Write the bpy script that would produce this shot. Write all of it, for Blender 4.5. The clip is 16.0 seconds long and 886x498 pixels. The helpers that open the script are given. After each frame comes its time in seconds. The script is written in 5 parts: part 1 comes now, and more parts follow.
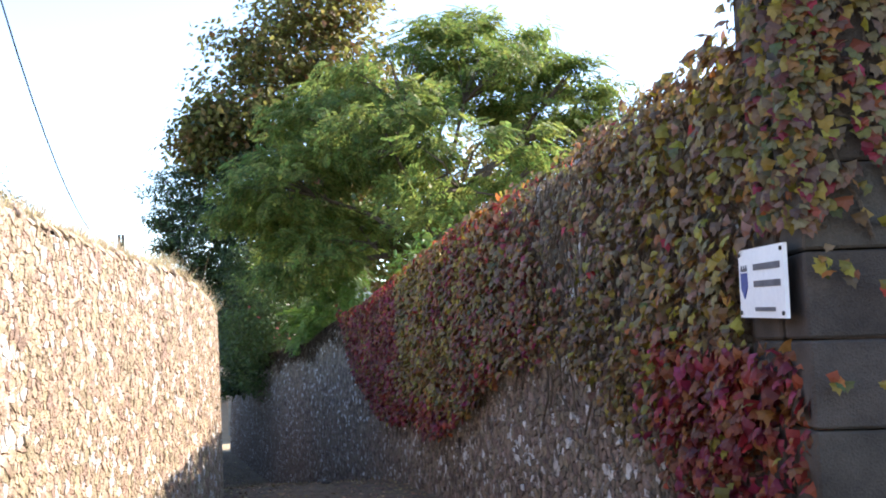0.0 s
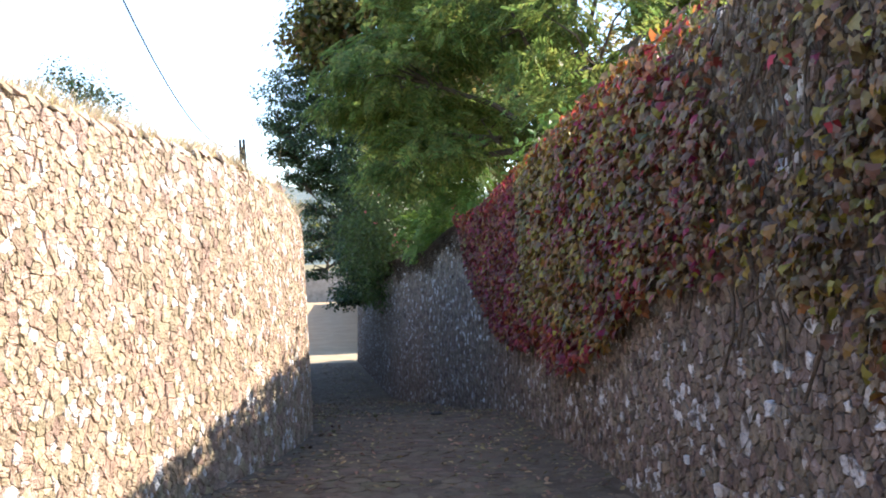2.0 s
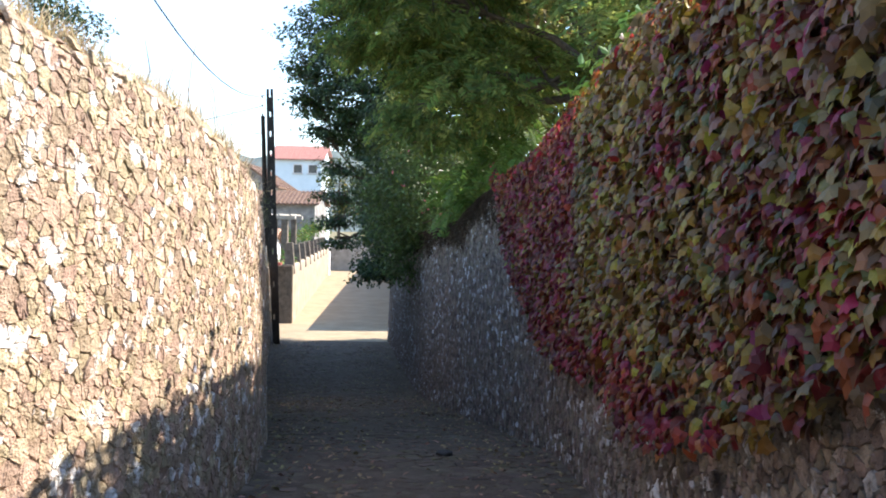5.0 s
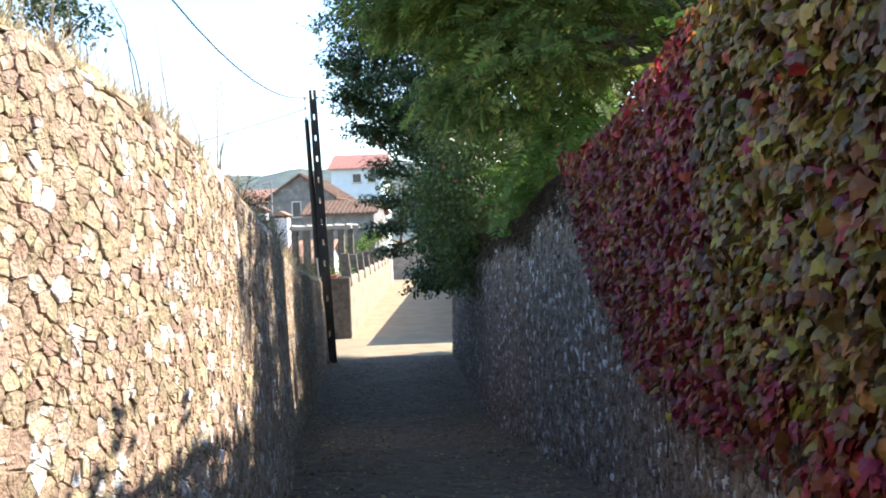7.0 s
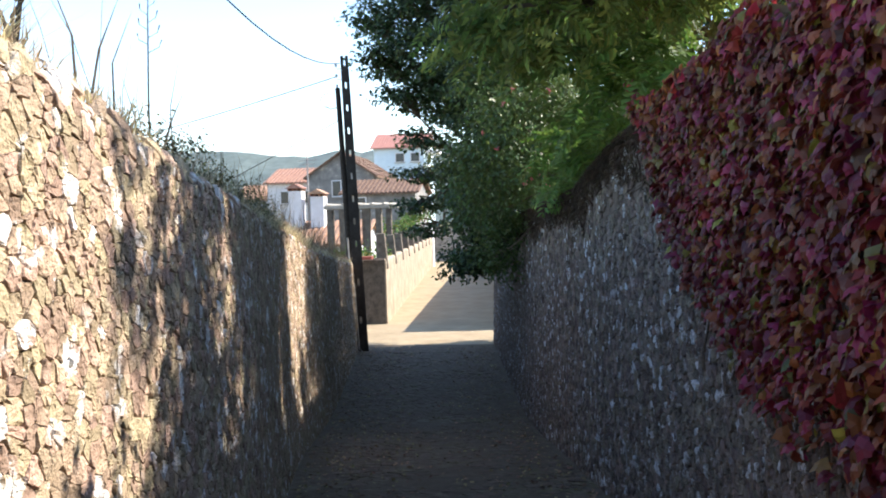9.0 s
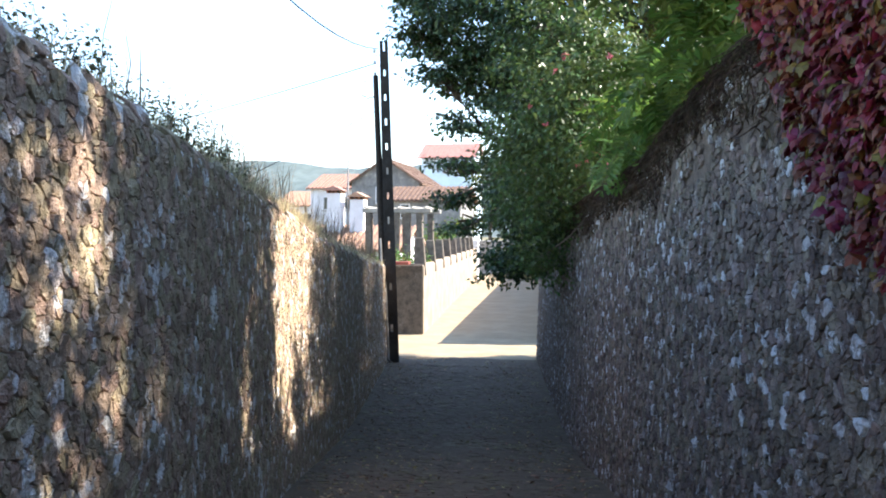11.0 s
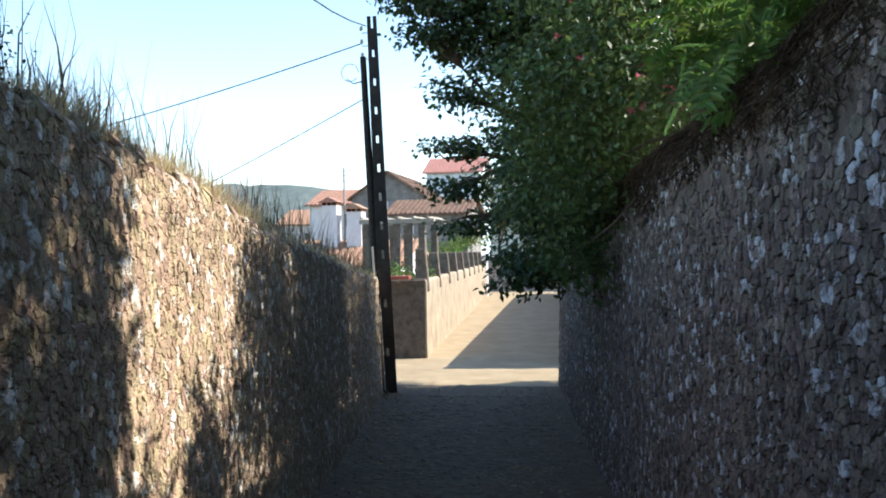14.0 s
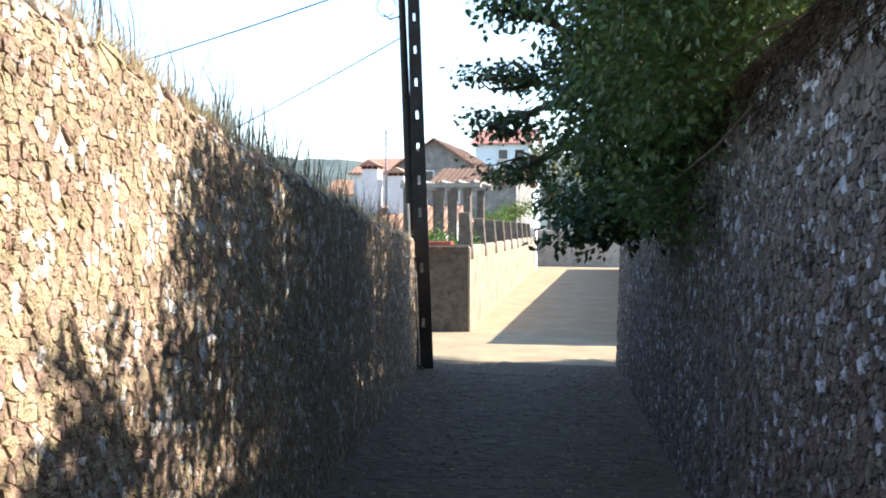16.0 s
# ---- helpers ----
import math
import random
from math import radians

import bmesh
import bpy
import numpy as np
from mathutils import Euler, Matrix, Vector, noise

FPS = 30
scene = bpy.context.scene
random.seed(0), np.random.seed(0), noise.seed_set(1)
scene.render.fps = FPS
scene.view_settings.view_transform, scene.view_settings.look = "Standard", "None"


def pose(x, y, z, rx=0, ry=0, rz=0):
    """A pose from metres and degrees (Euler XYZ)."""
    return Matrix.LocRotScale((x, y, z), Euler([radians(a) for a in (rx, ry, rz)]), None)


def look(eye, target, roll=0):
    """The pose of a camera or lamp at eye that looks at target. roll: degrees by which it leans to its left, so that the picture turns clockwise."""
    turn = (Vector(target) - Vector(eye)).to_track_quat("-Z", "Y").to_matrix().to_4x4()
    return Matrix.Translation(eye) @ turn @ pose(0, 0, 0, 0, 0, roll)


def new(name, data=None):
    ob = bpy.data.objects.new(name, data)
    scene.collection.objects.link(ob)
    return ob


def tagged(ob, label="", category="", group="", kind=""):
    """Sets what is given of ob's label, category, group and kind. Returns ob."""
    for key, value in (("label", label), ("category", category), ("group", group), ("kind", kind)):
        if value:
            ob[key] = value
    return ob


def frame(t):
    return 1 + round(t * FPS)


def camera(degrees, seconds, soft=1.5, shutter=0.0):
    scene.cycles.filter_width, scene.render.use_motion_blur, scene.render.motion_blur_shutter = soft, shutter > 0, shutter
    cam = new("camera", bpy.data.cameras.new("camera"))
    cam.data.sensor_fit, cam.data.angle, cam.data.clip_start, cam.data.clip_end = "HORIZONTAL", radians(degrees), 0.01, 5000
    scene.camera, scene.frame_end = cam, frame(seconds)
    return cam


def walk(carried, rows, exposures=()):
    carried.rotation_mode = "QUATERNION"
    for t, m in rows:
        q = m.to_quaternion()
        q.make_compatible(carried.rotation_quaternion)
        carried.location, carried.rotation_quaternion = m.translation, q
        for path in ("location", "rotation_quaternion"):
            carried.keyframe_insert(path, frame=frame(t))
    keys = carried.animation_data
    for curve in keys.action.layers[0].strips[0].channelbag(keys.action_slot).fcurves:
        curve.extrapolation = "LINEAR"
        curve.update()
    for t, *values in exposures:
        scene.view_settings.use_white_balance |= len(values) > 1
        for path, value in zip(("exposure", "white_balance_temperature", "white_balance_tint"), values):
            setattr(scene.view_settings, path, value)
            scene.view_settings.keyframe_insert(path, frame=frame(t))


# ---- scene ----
cam = camera(52.0, 16.0, soft=1.9)

# the path: seconds and a pose
PATH = [
    (0, look((0.428, 0.217, 2.030), (1.257, 4.109, 2.441), -1.74)),
    (0.5, look((0.509, 0.708, 2.004), (1.491, 4.569, 2.361), -1.85)),
    (1, look((0.640, 1.282, 2.001), (1.453, 5.189, 2.260), -1.15)),
    (1.5, look((0.777, 1.938, 1.982), (1.398, 5.889, 1.943), -2.05)),
    (2, look((0.984, 2.574, 2.013), (1.212, 6.568, 2.042), -1.59)),
    (2.5, look((1.064, 3.180, 2.002), (1.272, 7.173, 2.121), -1.12)),
    (3, look((1.154, 3.775, 1.998), (1.293, 7.768, 2.187), -1.49)),
    (3.5, look((1.237, 4.375, 1.993), (1.250, 8.374, 2.089), -0.92)),
    (4, look((1.330, 4.967, 1.986), (1.377, 8.967, 1.994), -0.08)),
    (4.2, look((1.355, 5.205, 2.010), (1.357, 9.205, 1.976), 1.18)),
    (6.3, look((1.567, 7.672, 1.960), (1.536, 11.671, 1.843), 0.75)),
    (6.5, look((1.571, 7.916, 1.962), (1.401, 11.910, 1.839), 0.91)),
    (7, look((1.512, 8.516, 1.941), (1.222, 12.505, 1.870), -2.01)),
    (7.5, look((1.493, 9.093, 1.923), (1.013, 13.064, 1.891), -2.10)),
    (8, look((1.434, 9.669, 1.877), (0.912, 13.635, 1.851), -1.14)),
    (8.5, look((1.450, 10.235, 1.833), (0.963, 14.203, 1.711), -1.30)),
    (8.7, look((1.464, 10.449, 1.851), (0.986, 14.418, 1.706), -1.69)),
    (10.8, look((1.398, 12.716, 1.531), (0.718, 16.657, 1.442), 1.22)),
    (11, look((1.354, 12.958, 1.467), (0.659, 16.897, 1.393), 0.31)),
    (11.5, look((1.248, 13.555, 1.415), (0.623, 17.505, 1.356), -1.23)),
    (12, look((1.140, 14.162, 1.371), (0.422, 18.097, 1.371), 1.68)),
    (12.5, look((1.033, 14.740, 1.317), (0.460, 18.698, 1.327), -2.88)),
    (13, look((0.969, 15.347, 1.258), (0.393, 19.305, 1.189), -1.08)),
    (13.5, look((0.880, 15.922, 1.190), (0.302, 19.879, 1.113), -2.69)),
    (14, look((0.853, 16.516, 1.136), (0.121, 20.449, 1.153), -0.93)),
    (14.5, look((0.780, 17.089, 1.061), (0.108, 21.030, 0.948), -1.87)),
    (15, look((0.732, 17.699, 0.982), (-0.108, 21.608, 0.841), -0.22)),
    (15.5, look((0.599, 18.290, 0.900), (-0.293, 22.187, 0.771), -1.26)),
    (16, look((0.489, 18.854, 0.782), (-0.451, 22.741, 0.698), 0.09)),
]
EXPOSURE = [(0.0, 1.90, 6600, 16), (1.0, 2.34, 6600, 16), (1.5, 2.34, 6600, 16), (2.0, 1.92, 6600, 16), (2.5, 1.74, 6600, 15), (3.5, 1.65, 6550, 14),
            (4.2, 1.62, 6550, 14), (6.4, 1.98, 6550, 13), (7.1, 1.62, 6500, 12), (8.0, 1.33, 6500, 11), (8.7, 1.45, 6500, 12), (11.0, 2.05, 6450, 13),
            (12.0, 1.76, 6450, 12), (12.6, 1.46, 6450, 10), (13.5, 1.42, 6450, 10), (14.4, 1.28, 6450, 9), (15.2, 1.52, 6500, 11), (16.0, 1.70, 6550, 12)]
walk(cam, PATH, EXPOSURE)

# ---------------------------------------------------------------- light
SUN_DIR = Vector((0.80, 0.28, 0.66)).normalized()      # towards the sun
world = bpy.data.worlds.new("sky")
scene.world = world
world.use_nodes = True
wn = world.node_tree.nodes
sky = wn.new("ShaderNodeTexSky")
sky.sky_type = "NISHITA"
sky.sun_disc = False
sky.sun_elevation = math.asin(SUN_DIR.z)
sky.sun_rotation = math.atan2(SUN_DIR.x, SUN_DIR.y)
sky.air_density = 1.1
sky.dust_density = 0.2
sky.ozone_density = 2.5
world.node_tree.links.new(sky.outputs[0], wn["Background"].inputs[0])
wn["Background"].inputs[1].default_value = 0.15
sun = new("sun", bpy.data.lights.new("sun", "SUN"))
sun.data.energy = 4.4
sun.data.angle = radians(0.6)
sun.data.color = (1.0, 0.93, 0.82)
sun.matrix_world = look((0, 0, 30), Vector((0, 0, 30)) - SUN_DIR)


# ---------------------------------------------------------------- materials
def material(name, dark, light, scale=6.0, rough=0.85, bump=0.3, fine=60.0, per="", spread=0.25,
             stain=None, stain_scale=0.8, stain_cut=0.55, metal=0.0, translucent=0.0, spec=0.3, pale=None, blotch=None, patchy=0.0):
    """Two-scale noise between two colours, with stains, relief and a variation per piece."""
    m = bpy.data.materials.new(name)
    m.use_nodes = True
    nt = m.node_tree
    n, l = nt.nodes, nt.links
    bsdf = n["Principled BSDF"]
    bsdf.inputs["Roughness"].default_value = rough
    bsdf.inputs["Metallic"].default_value = metal
    bsdf.inputs["Specular IOR Level"].default_value = spec
    coord = n.new("ShaderNodeNewGeometry").outputs["Position"]
    big = n.new("ShaderNodeTexNoise")
    big.inputs["Scale"].default_value = scale
    big.inputs["Detail"].default_value = 6
    big.inputs["Roughness"].default_value = 0.65
    l.new(coord, big.inputs["Vector"])
    ramp = n.new("ShaderNodeValToRGB")
    ramp.color_ramp.elements[0].position, ramp.color_ramp.elements[1].position = 0.3, 0.72
    ramp.color_ramp.elements[0].color = (*dark, 1)
    ramp.color_ramp.elements[1].color = (*light, 1)
    l.new(big.outputs["Fac"], ramp.inputs["Fac"])
    colour = ramp.outputs["Color"]
    small = n.new("ShaderNodeTexNoise")
    small.inputs["Scale"].default_value = fine
    small.inputs["Detail"].default_value = 4
    l.new(coord, small.inputs["Vector"])
    if per:
        src = n.new("ShaderNodeObjectInfo").outputs["Random"] if per == "object" else \
            n.new("ShaderNodeNewGeometry").outputs["Random Per Island"]
        mp = n.new("ShaderNodeMapRange")
        mp.inputs["To Min"].default_value, mp.inputs["To Max"].default_value = 1 - spread, 1 + spread
        l.new(src, mp.inputs["Value"])
        hsv = n.new("ShaderNodeHueSaturation")
        hm = n.new("ShaderNodeMath")
        hm.operation = "MULTIPLY_ADD"
        hm.inputs[1].default_value, hm.inputs[2].default_value = 0.05 * spread / 0.25, 0.5 - 0.025 * spread / 0.25
        frac = n.new("ShaderNodeMath")
        frac.operation = "FRACT"
        mul = n.new("ShaderNodeMath")
        mul.operation = "MULTIPLY"
        mul.inputs[1].default_value = 7.3
        l.new(src, mul.inputs[0])
        l.new(mul.outputs[0], frac.inputs[0])
        l.new(frac.outputs[0], hm.inputs[0])
        l.new(hm.outputs[0], hsv.inputs["Hue"])
        l.new(mp.outputs[0], hsv.inputs["Value"])
        l.new(colour, hsv.inputs["Color"])
        colour = hsv.outputs["Color"]
        if pale:
            m2 = n.new("ShaderNodeMath")
            m2.operation = "MULTIPLY"
            m2.inputs[1].default_value = 23.7
            fr = n.new("ShaderNodeMath")
            fr.operation = "FRACT"
            some = n.new("ShaderNodeMapRange")
            some.inputs["From Min"].default_value, some.inputs["From Max"].default_value = 1 - pale[3], 1 - pale[3] * 0.6
            l.new(src, m2.inputs[0])
            l.new(m2.outputs[0], fr.inputs[0])
            l.new(fr.outputs[0], some.inputs["Value"])
            lichen = n.new("ShaderNodeMath")
            lichen.operation = "MULTIPLY"
            speck = n.new("ShaderNodeMapRange")
            speck.inputs["From Min"].default_value, speck.inputs["From Max"].default_value = 0.43, 0.54
            l.new(big.outputs["Fac"], speck.inputs["Value"])
            l.new(some.outputs[0], lichen.inputs[0])
            l.new(speck.outputs[0], lichen.inputs[1])
            if patchy:
                wide = n.new("ShaderNodeTexNoise")
                wide.inputs["Scale"].default_value = patchy
                wide.inputs["Detail"].default_value = 3
                l.new(coord, wide.inputs["Vector"])
                gate = n.new("ShaderNodeMapRange")
                gate.inputs["From Min"].default_value, gate.inputs["From Max"].default_value = 0.38, 0.56
                gate.inputs["To Min"].default_value = 0.12
                l.new(wide.outputs["Fac"], gate.inputs["Value"])
                gated = n.new("ShaderNodeMath")
                gated.operation = "MULTIPLY"
                l.new(lichen.outputs[0], gated.inputs[0])
                l.new(gate.outputs[0], gated.inputs[1])
                lichen = gated
            pm = n.new("ShaderNodeMixRGB")
            pm.inputs[2].default_value = (*pale[:3], 1)
            l.new(lichen.outputs[0], pm.inputs[0])
            l.new(colour, pm.inputs[1])
            colour = pm.outputs[0]
    grain = n.new("ShaderNodeMixRGB")
    grain.blend_type = "OVERLAY"
    grain.inputs[0].default_value = 0.35
    l.new(colour, grain.inputs[1])
    l.new(small.outputs["Fac"], grain.inputs[2])
    colour = grain.outputs[0]
    layers = ([(*stain, stain_scale, stain_cut, 0.06)] if stain else []) + ([blotch] if blotch else [])
    for red, green, blue_, wide_scale, cut_at, soft_by in layers:
        st = n.new("ShaderNodeTexNoise")
        st.inputs["Scale"].default_value = wide_scale
        st.inputs["Detail"].default_value = 7
        st.inputs["Roughness"].default_value = 0.7
        l.new(coord, st.inputs["Vector"])
        cut = n.new("ShaderNodeMapRange")
        cut.inputs["From Min"].default_value, cut.inputs["From Max"].default_value = cut_at, cut_at + soft_by
        l.new(st.outputs["Fac"], cut.inputs["Value"])
        mix = n.new("ShaderNodeMixRGB")
        mix.inputs[2].default_value = (red, green, blue_, 1)
        l.new(cut.outputs[0], mix.inputs[0])
        l.new(colour, mix.inputs[1])
        colour = mix.outputs[0]
    l.new(colour, bsdf.inputs["Base Color"])
    if bump:
        b = n.new("ShaderNodeBump")
        b.inputs["Strength"].default_value = bump
        b.inputs["Distance"].default_value = 0.02
        both = n.new("ShaderNodeMath")
        both.operation = "ADD"
        l.new(big.outputs["Fac"], both.inputs[0])
        l.new(small.outputs["Fac"], both.inputs[1])
        l.new(both.outputs[0], b.inputs["Height"])
        l.new(b.outputs[0], bsdf.inputs["Normal"])
    if translucent:
        tr = n.new("ShaderNodeBsdfTranslucent")
        l.new(colour, tr.inputs["Color"])
        mx = n.new("ShaderNodeMixShader")
        mx.inputs[0].default_value = translucent
        l.new(bsdf.outputs[0], mx.inputs[1])
        l.new(tr.outputs[0], mx.inputs[2])
        l.new(mx.outputs[0], n["Material Output"].inputs["Surface"])
    return m


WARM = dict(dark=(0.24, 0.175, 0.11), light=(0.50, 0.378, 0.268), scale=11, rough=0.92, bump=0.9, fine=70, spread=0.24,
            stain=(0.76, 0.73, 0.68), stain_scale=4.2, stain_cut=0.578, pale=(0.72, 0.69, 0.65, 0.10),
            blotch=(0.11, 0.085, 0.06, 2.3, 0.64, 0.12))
M_STONE = material("warm_rubble_stone", per="island", **WARM)
M_STONE_PIECE = material("warm_rubble_stone_piece", per="object", **WARM)
M_MORTAR = material("earth_mortar", (0.22, 0.16, 0.105), (0.42, 0.32, 0.23), 15, 0.95, 0.7, 80,
                    stain=(0.72, 0.69, 0.64), stain_scale=4.2, stain_cut=0.65)
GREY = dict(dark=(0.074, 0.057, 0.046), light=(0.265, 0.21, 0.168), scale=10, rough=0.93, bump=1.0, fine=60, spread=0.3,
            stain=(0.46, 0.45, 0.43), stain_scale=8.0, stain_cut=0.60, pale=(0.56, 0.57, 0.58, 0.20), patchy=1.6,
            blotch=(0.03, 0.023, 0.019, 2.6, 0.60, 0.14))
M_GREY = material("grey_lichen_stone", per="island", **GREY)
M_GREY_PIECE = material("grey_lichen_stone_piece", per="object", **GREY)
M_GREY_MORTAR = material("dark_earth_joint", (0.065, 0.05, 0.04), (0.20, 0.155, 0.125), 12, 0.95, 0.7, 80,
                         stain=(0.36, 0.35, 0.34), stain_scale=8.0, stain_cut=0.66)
M_ASHLAR = material("weathered_granite_block", (0.034, 0.028, 0.024), (0.095, 0.08, 0.068), 3, 0.9, 0.6, 120, "object", 0.12,
                    stain=(0.20, 0.19, 0.18), stain_scale=2.2, stain_cut=0.62)
M_SETT = material("worn_granite_sett", (0.085, 0.064, 0.043), (0.175, 0.135, 0.095), 7, 0.9, 0.4, 110, "island", 0.2,
                  stain=(0.135, 0.115, 0.062), stain_scale=2.2, stain_cut=0.56)
M_SETT_PIECE = material("worn_granite_sett_piece", (0.085, 0.064, 0.043), (0.175, 0.135, 0.095), 7, 0.9, 0.4, 110, "object", 0.2,
                        stain=(0.135, 0.115, 0.062), stain_scale=2.2, stain_cut=0.56)
M_DIRT = material("lane_dirt", (0.075, 0.056, 0.038), (0.155, 0.12, 0.084), 5, 0.95, 0.5, 70,
                  stain=(0.17, 0.14, 0.10), stain_scale=0.7, stain_cut=0.6)
M_ROAD = material("pale_dusty_road", (0.27, 0.205, 0.125), (0.40, 0.315, 0.20), 1.2, 0.95, 0.4, 90,
                  stain=(0.33, 0.26, 0.17), stain_scale=0.5, stain_cut=0.58)
M_FIELD = material("dry_field", (0.10, 0.09, 0.04), (0.24, 0.20, 0.10), 0.6, 0.95, 0.3, 8)
M_RENDERWALL = material("stained_lime_plaster", (0.22, 0.17, 0.118), (0.42, 0.345, 0.25), 1.6, 0.92, 0.3, 60,
                        stain=(0.17, 0.14, 0.11), stain_scale=1.1, stain_cut=0.62)
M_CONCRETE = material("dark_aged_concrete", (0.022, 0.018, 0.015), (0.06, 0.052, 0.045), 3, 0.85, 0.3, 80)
M_CONCRETE_PALE = material("pale_aged_concrete", (0.24, 0.22, 0.19), (0.44, 0.41, 0.36), 2, 0.9, 0.3, 60,
                           stain=(0.12, 0.11, 0.10), stain_scale=1.4, stain_cut=0.6)


# ---------------------------------------------------------------- building helpers
def mesh_of(name, verts, faces):
    me = bpy.data.meshes.new(name)
    me.from_pydata(verts, [], faces)
    me.update()
    return me


def part(name, bm, mat, parent, label=""):
    """Links a bmesh, or a finished mesh, as one object under a thing or a part."""
    if isinstance(bm, bmesh.types.BMesh):
        me = bpy.data.meshes.new(name)
        bm.to_mesh(me)
        bm.free()
    else:
        me = bm
    if not me.materials:
        me.materials.append(mat)
    ob = new(name, me)
    if parent is not None:
        ob.parent = parent
        ob.matrix_parent_inverse = parent.matrix_basis.inverted() if parent.parent is None else \
            (parent.parent.matrix_basis @ parent.matrix_parent_inverse @ parent.matrix_basis).inverted()
    if label:
        ob["label"] = label
    return ob


def empty(name, at, label, category, group="", kind=""):
    ob = new(name)
    ob.location = at
    ob.empty_display_size = 0.2
    tagged(ob, label, category, group, kind)
    bpy.context.view_layer.update()
    return ob


def box(bm, lo, hi, m=None, bevel=0.0):
    """A box between two corners, with worn edges."""
    r = bmesh.ops.create_cube(bm, size=1.0)
    vs = r["verts"]
    c = [(a + b) / 2 for a, b in zip(lo, hi)]
    d = [abs(b - a) for a, b in zip(lo, hi)]
    bmesh.ops.transform(bm, matrix=Matrix.Translation(c) @ Matrix.Diagonal((*d, 1)), verts=vs)
    if bevel:
        es = list({e for v in vs for e in v.link_edges})
        g = bmesh.ops.bevel(bm, geom=es, offset=bevel, segments=1, affect="EDGES", profile=0.6)
        vs = list({v for f in g["faces"] for v in f.verts} | {v for v in vs if v.is_valid})
        vs = list({w for v in vs for f in v.link_faces for w in f.verts})
    if m is not None:
        bmesh.ops.transform(bm, matrix=m, verts=vs)
    return vs


def tube(bm, pts, radii, sides=8):
    """A tapered tube along points."""
    rings = []
    pts = [Vector(p) for p in pts]
    for i, p in enumerate(pts):
        d = (pts[min(i + 1, len(pts) - 1)] - pts[max(i - 1, 0)]).normalized()
        a = d.orthogonal().normalized()
        b = d.cross(a)
        rings.append([bm.verts.new(p + radii[i] * (math.cos(k * math.tau / sides) * a + math.sin(k * math.tau / sides) * b))
                      for k in range(sides)])
    for r0, r1 in zip(rings, rings[1:]):
        for k in range(sides):
            bm.faces.new((r0[k], r0[(k + 1) % sides], r1[(k + 1) % sides], r1[k]))
    bm.faces.new(rings[-1])
    bm.faces.new(rings[0][::-1])


def lerp_table(table, y):
    return float(np.interp(y, [a for a, _ in table], [b for _, b in table]))


# ---------------------------------------------------------------- plan of the lane
GROUND = [(-12, 0.85), (0, 0.58), (8, 0.36), (9.4, 0.33), (11, 0.22), (14.1, 0.0), (16, -0.32), (19, -0.72), (21, -0.98),
          (24, -1.42), (26, -1.64), (28, -1.76), (30.5, -1.83), (36, -1.95), (39, -2.0), (42, -2.06), (75, -1.75), (110, -2.2),
          (3000, -2.5)]
LEFT = [(-2.6, -6), (-1.5, 3), (-0.76, 7.3), (-0.5, 8.9), (-0.25, 9.7), (0.0, 11.3), (0.08, 12.6), (-0.03, 13.7),
        (-0.56, 16.8), (-1.43, 20.4), (-2.02, 23.2), (-3.15, 30), (-4.25, 36.4)]
LEFT_TOP = [(-6, 3.35), (6, 2.98), (8, 2.9), (10, 2.86), (11.4, 2.71), (12.4, 2.52), (13.5, 2.36), (15.5, 2.1), (17, 1.98), (20, 1.79),
            (22, 1.68), (23.5, 1.53), (25, 1.38), (27.7, 1.18), (32, 0.82), (36.4, 0.6)]
RIGHT = [(2.6, 3.75), (2.62, 4.6), (2.69, 6.7), (2.62, 8.0), (2.5, 15.0), (2.25, 17.1), (1.83, 19.3), (1.47, 22.4), (1.17, 24.5),
         (0.93, 26.3), (-0.44, 38.05)]
RIGHT_TOP = [(3.3, 3.4), (4, 3.38), (6.5, 3.34), (7.5, 3.3), (9.5, 3.2), (12, 3.08), (13.5, 2.96), (15, 2.83), (17.5, 2.6), (19, 2.42), (21, 2.1),
             (24, 2.0), (26, 1.9), (30, 1.75), (36, 1.5), (39.6, 1.4)]


def smooth_line(pts, step=0.25):
    """A polyline resampled by length with its corners softened; arrays of points and of run lengths."""
    p = np.array(pts, float)
    for _ in range(2):
        q = [p[0]]
        for a, b in zip(p, p[1:]):
            q += [0.75 * a + 0.25 * b, 0.25 * a + 0.75 * b]
        p = np.array(q + [p[-1]])
    run = np.concatenate([[0], np.cumsum(np.linalg.norm(np.diff(p, axis=0), axis=1))])
    s = np.linspace(0, run[-1], int(run[-1] / step) + 1)
    return s, np.stack([np.interp(s, run, p[:, 0]), np.interp(s, run, p[:, 1])], 1)


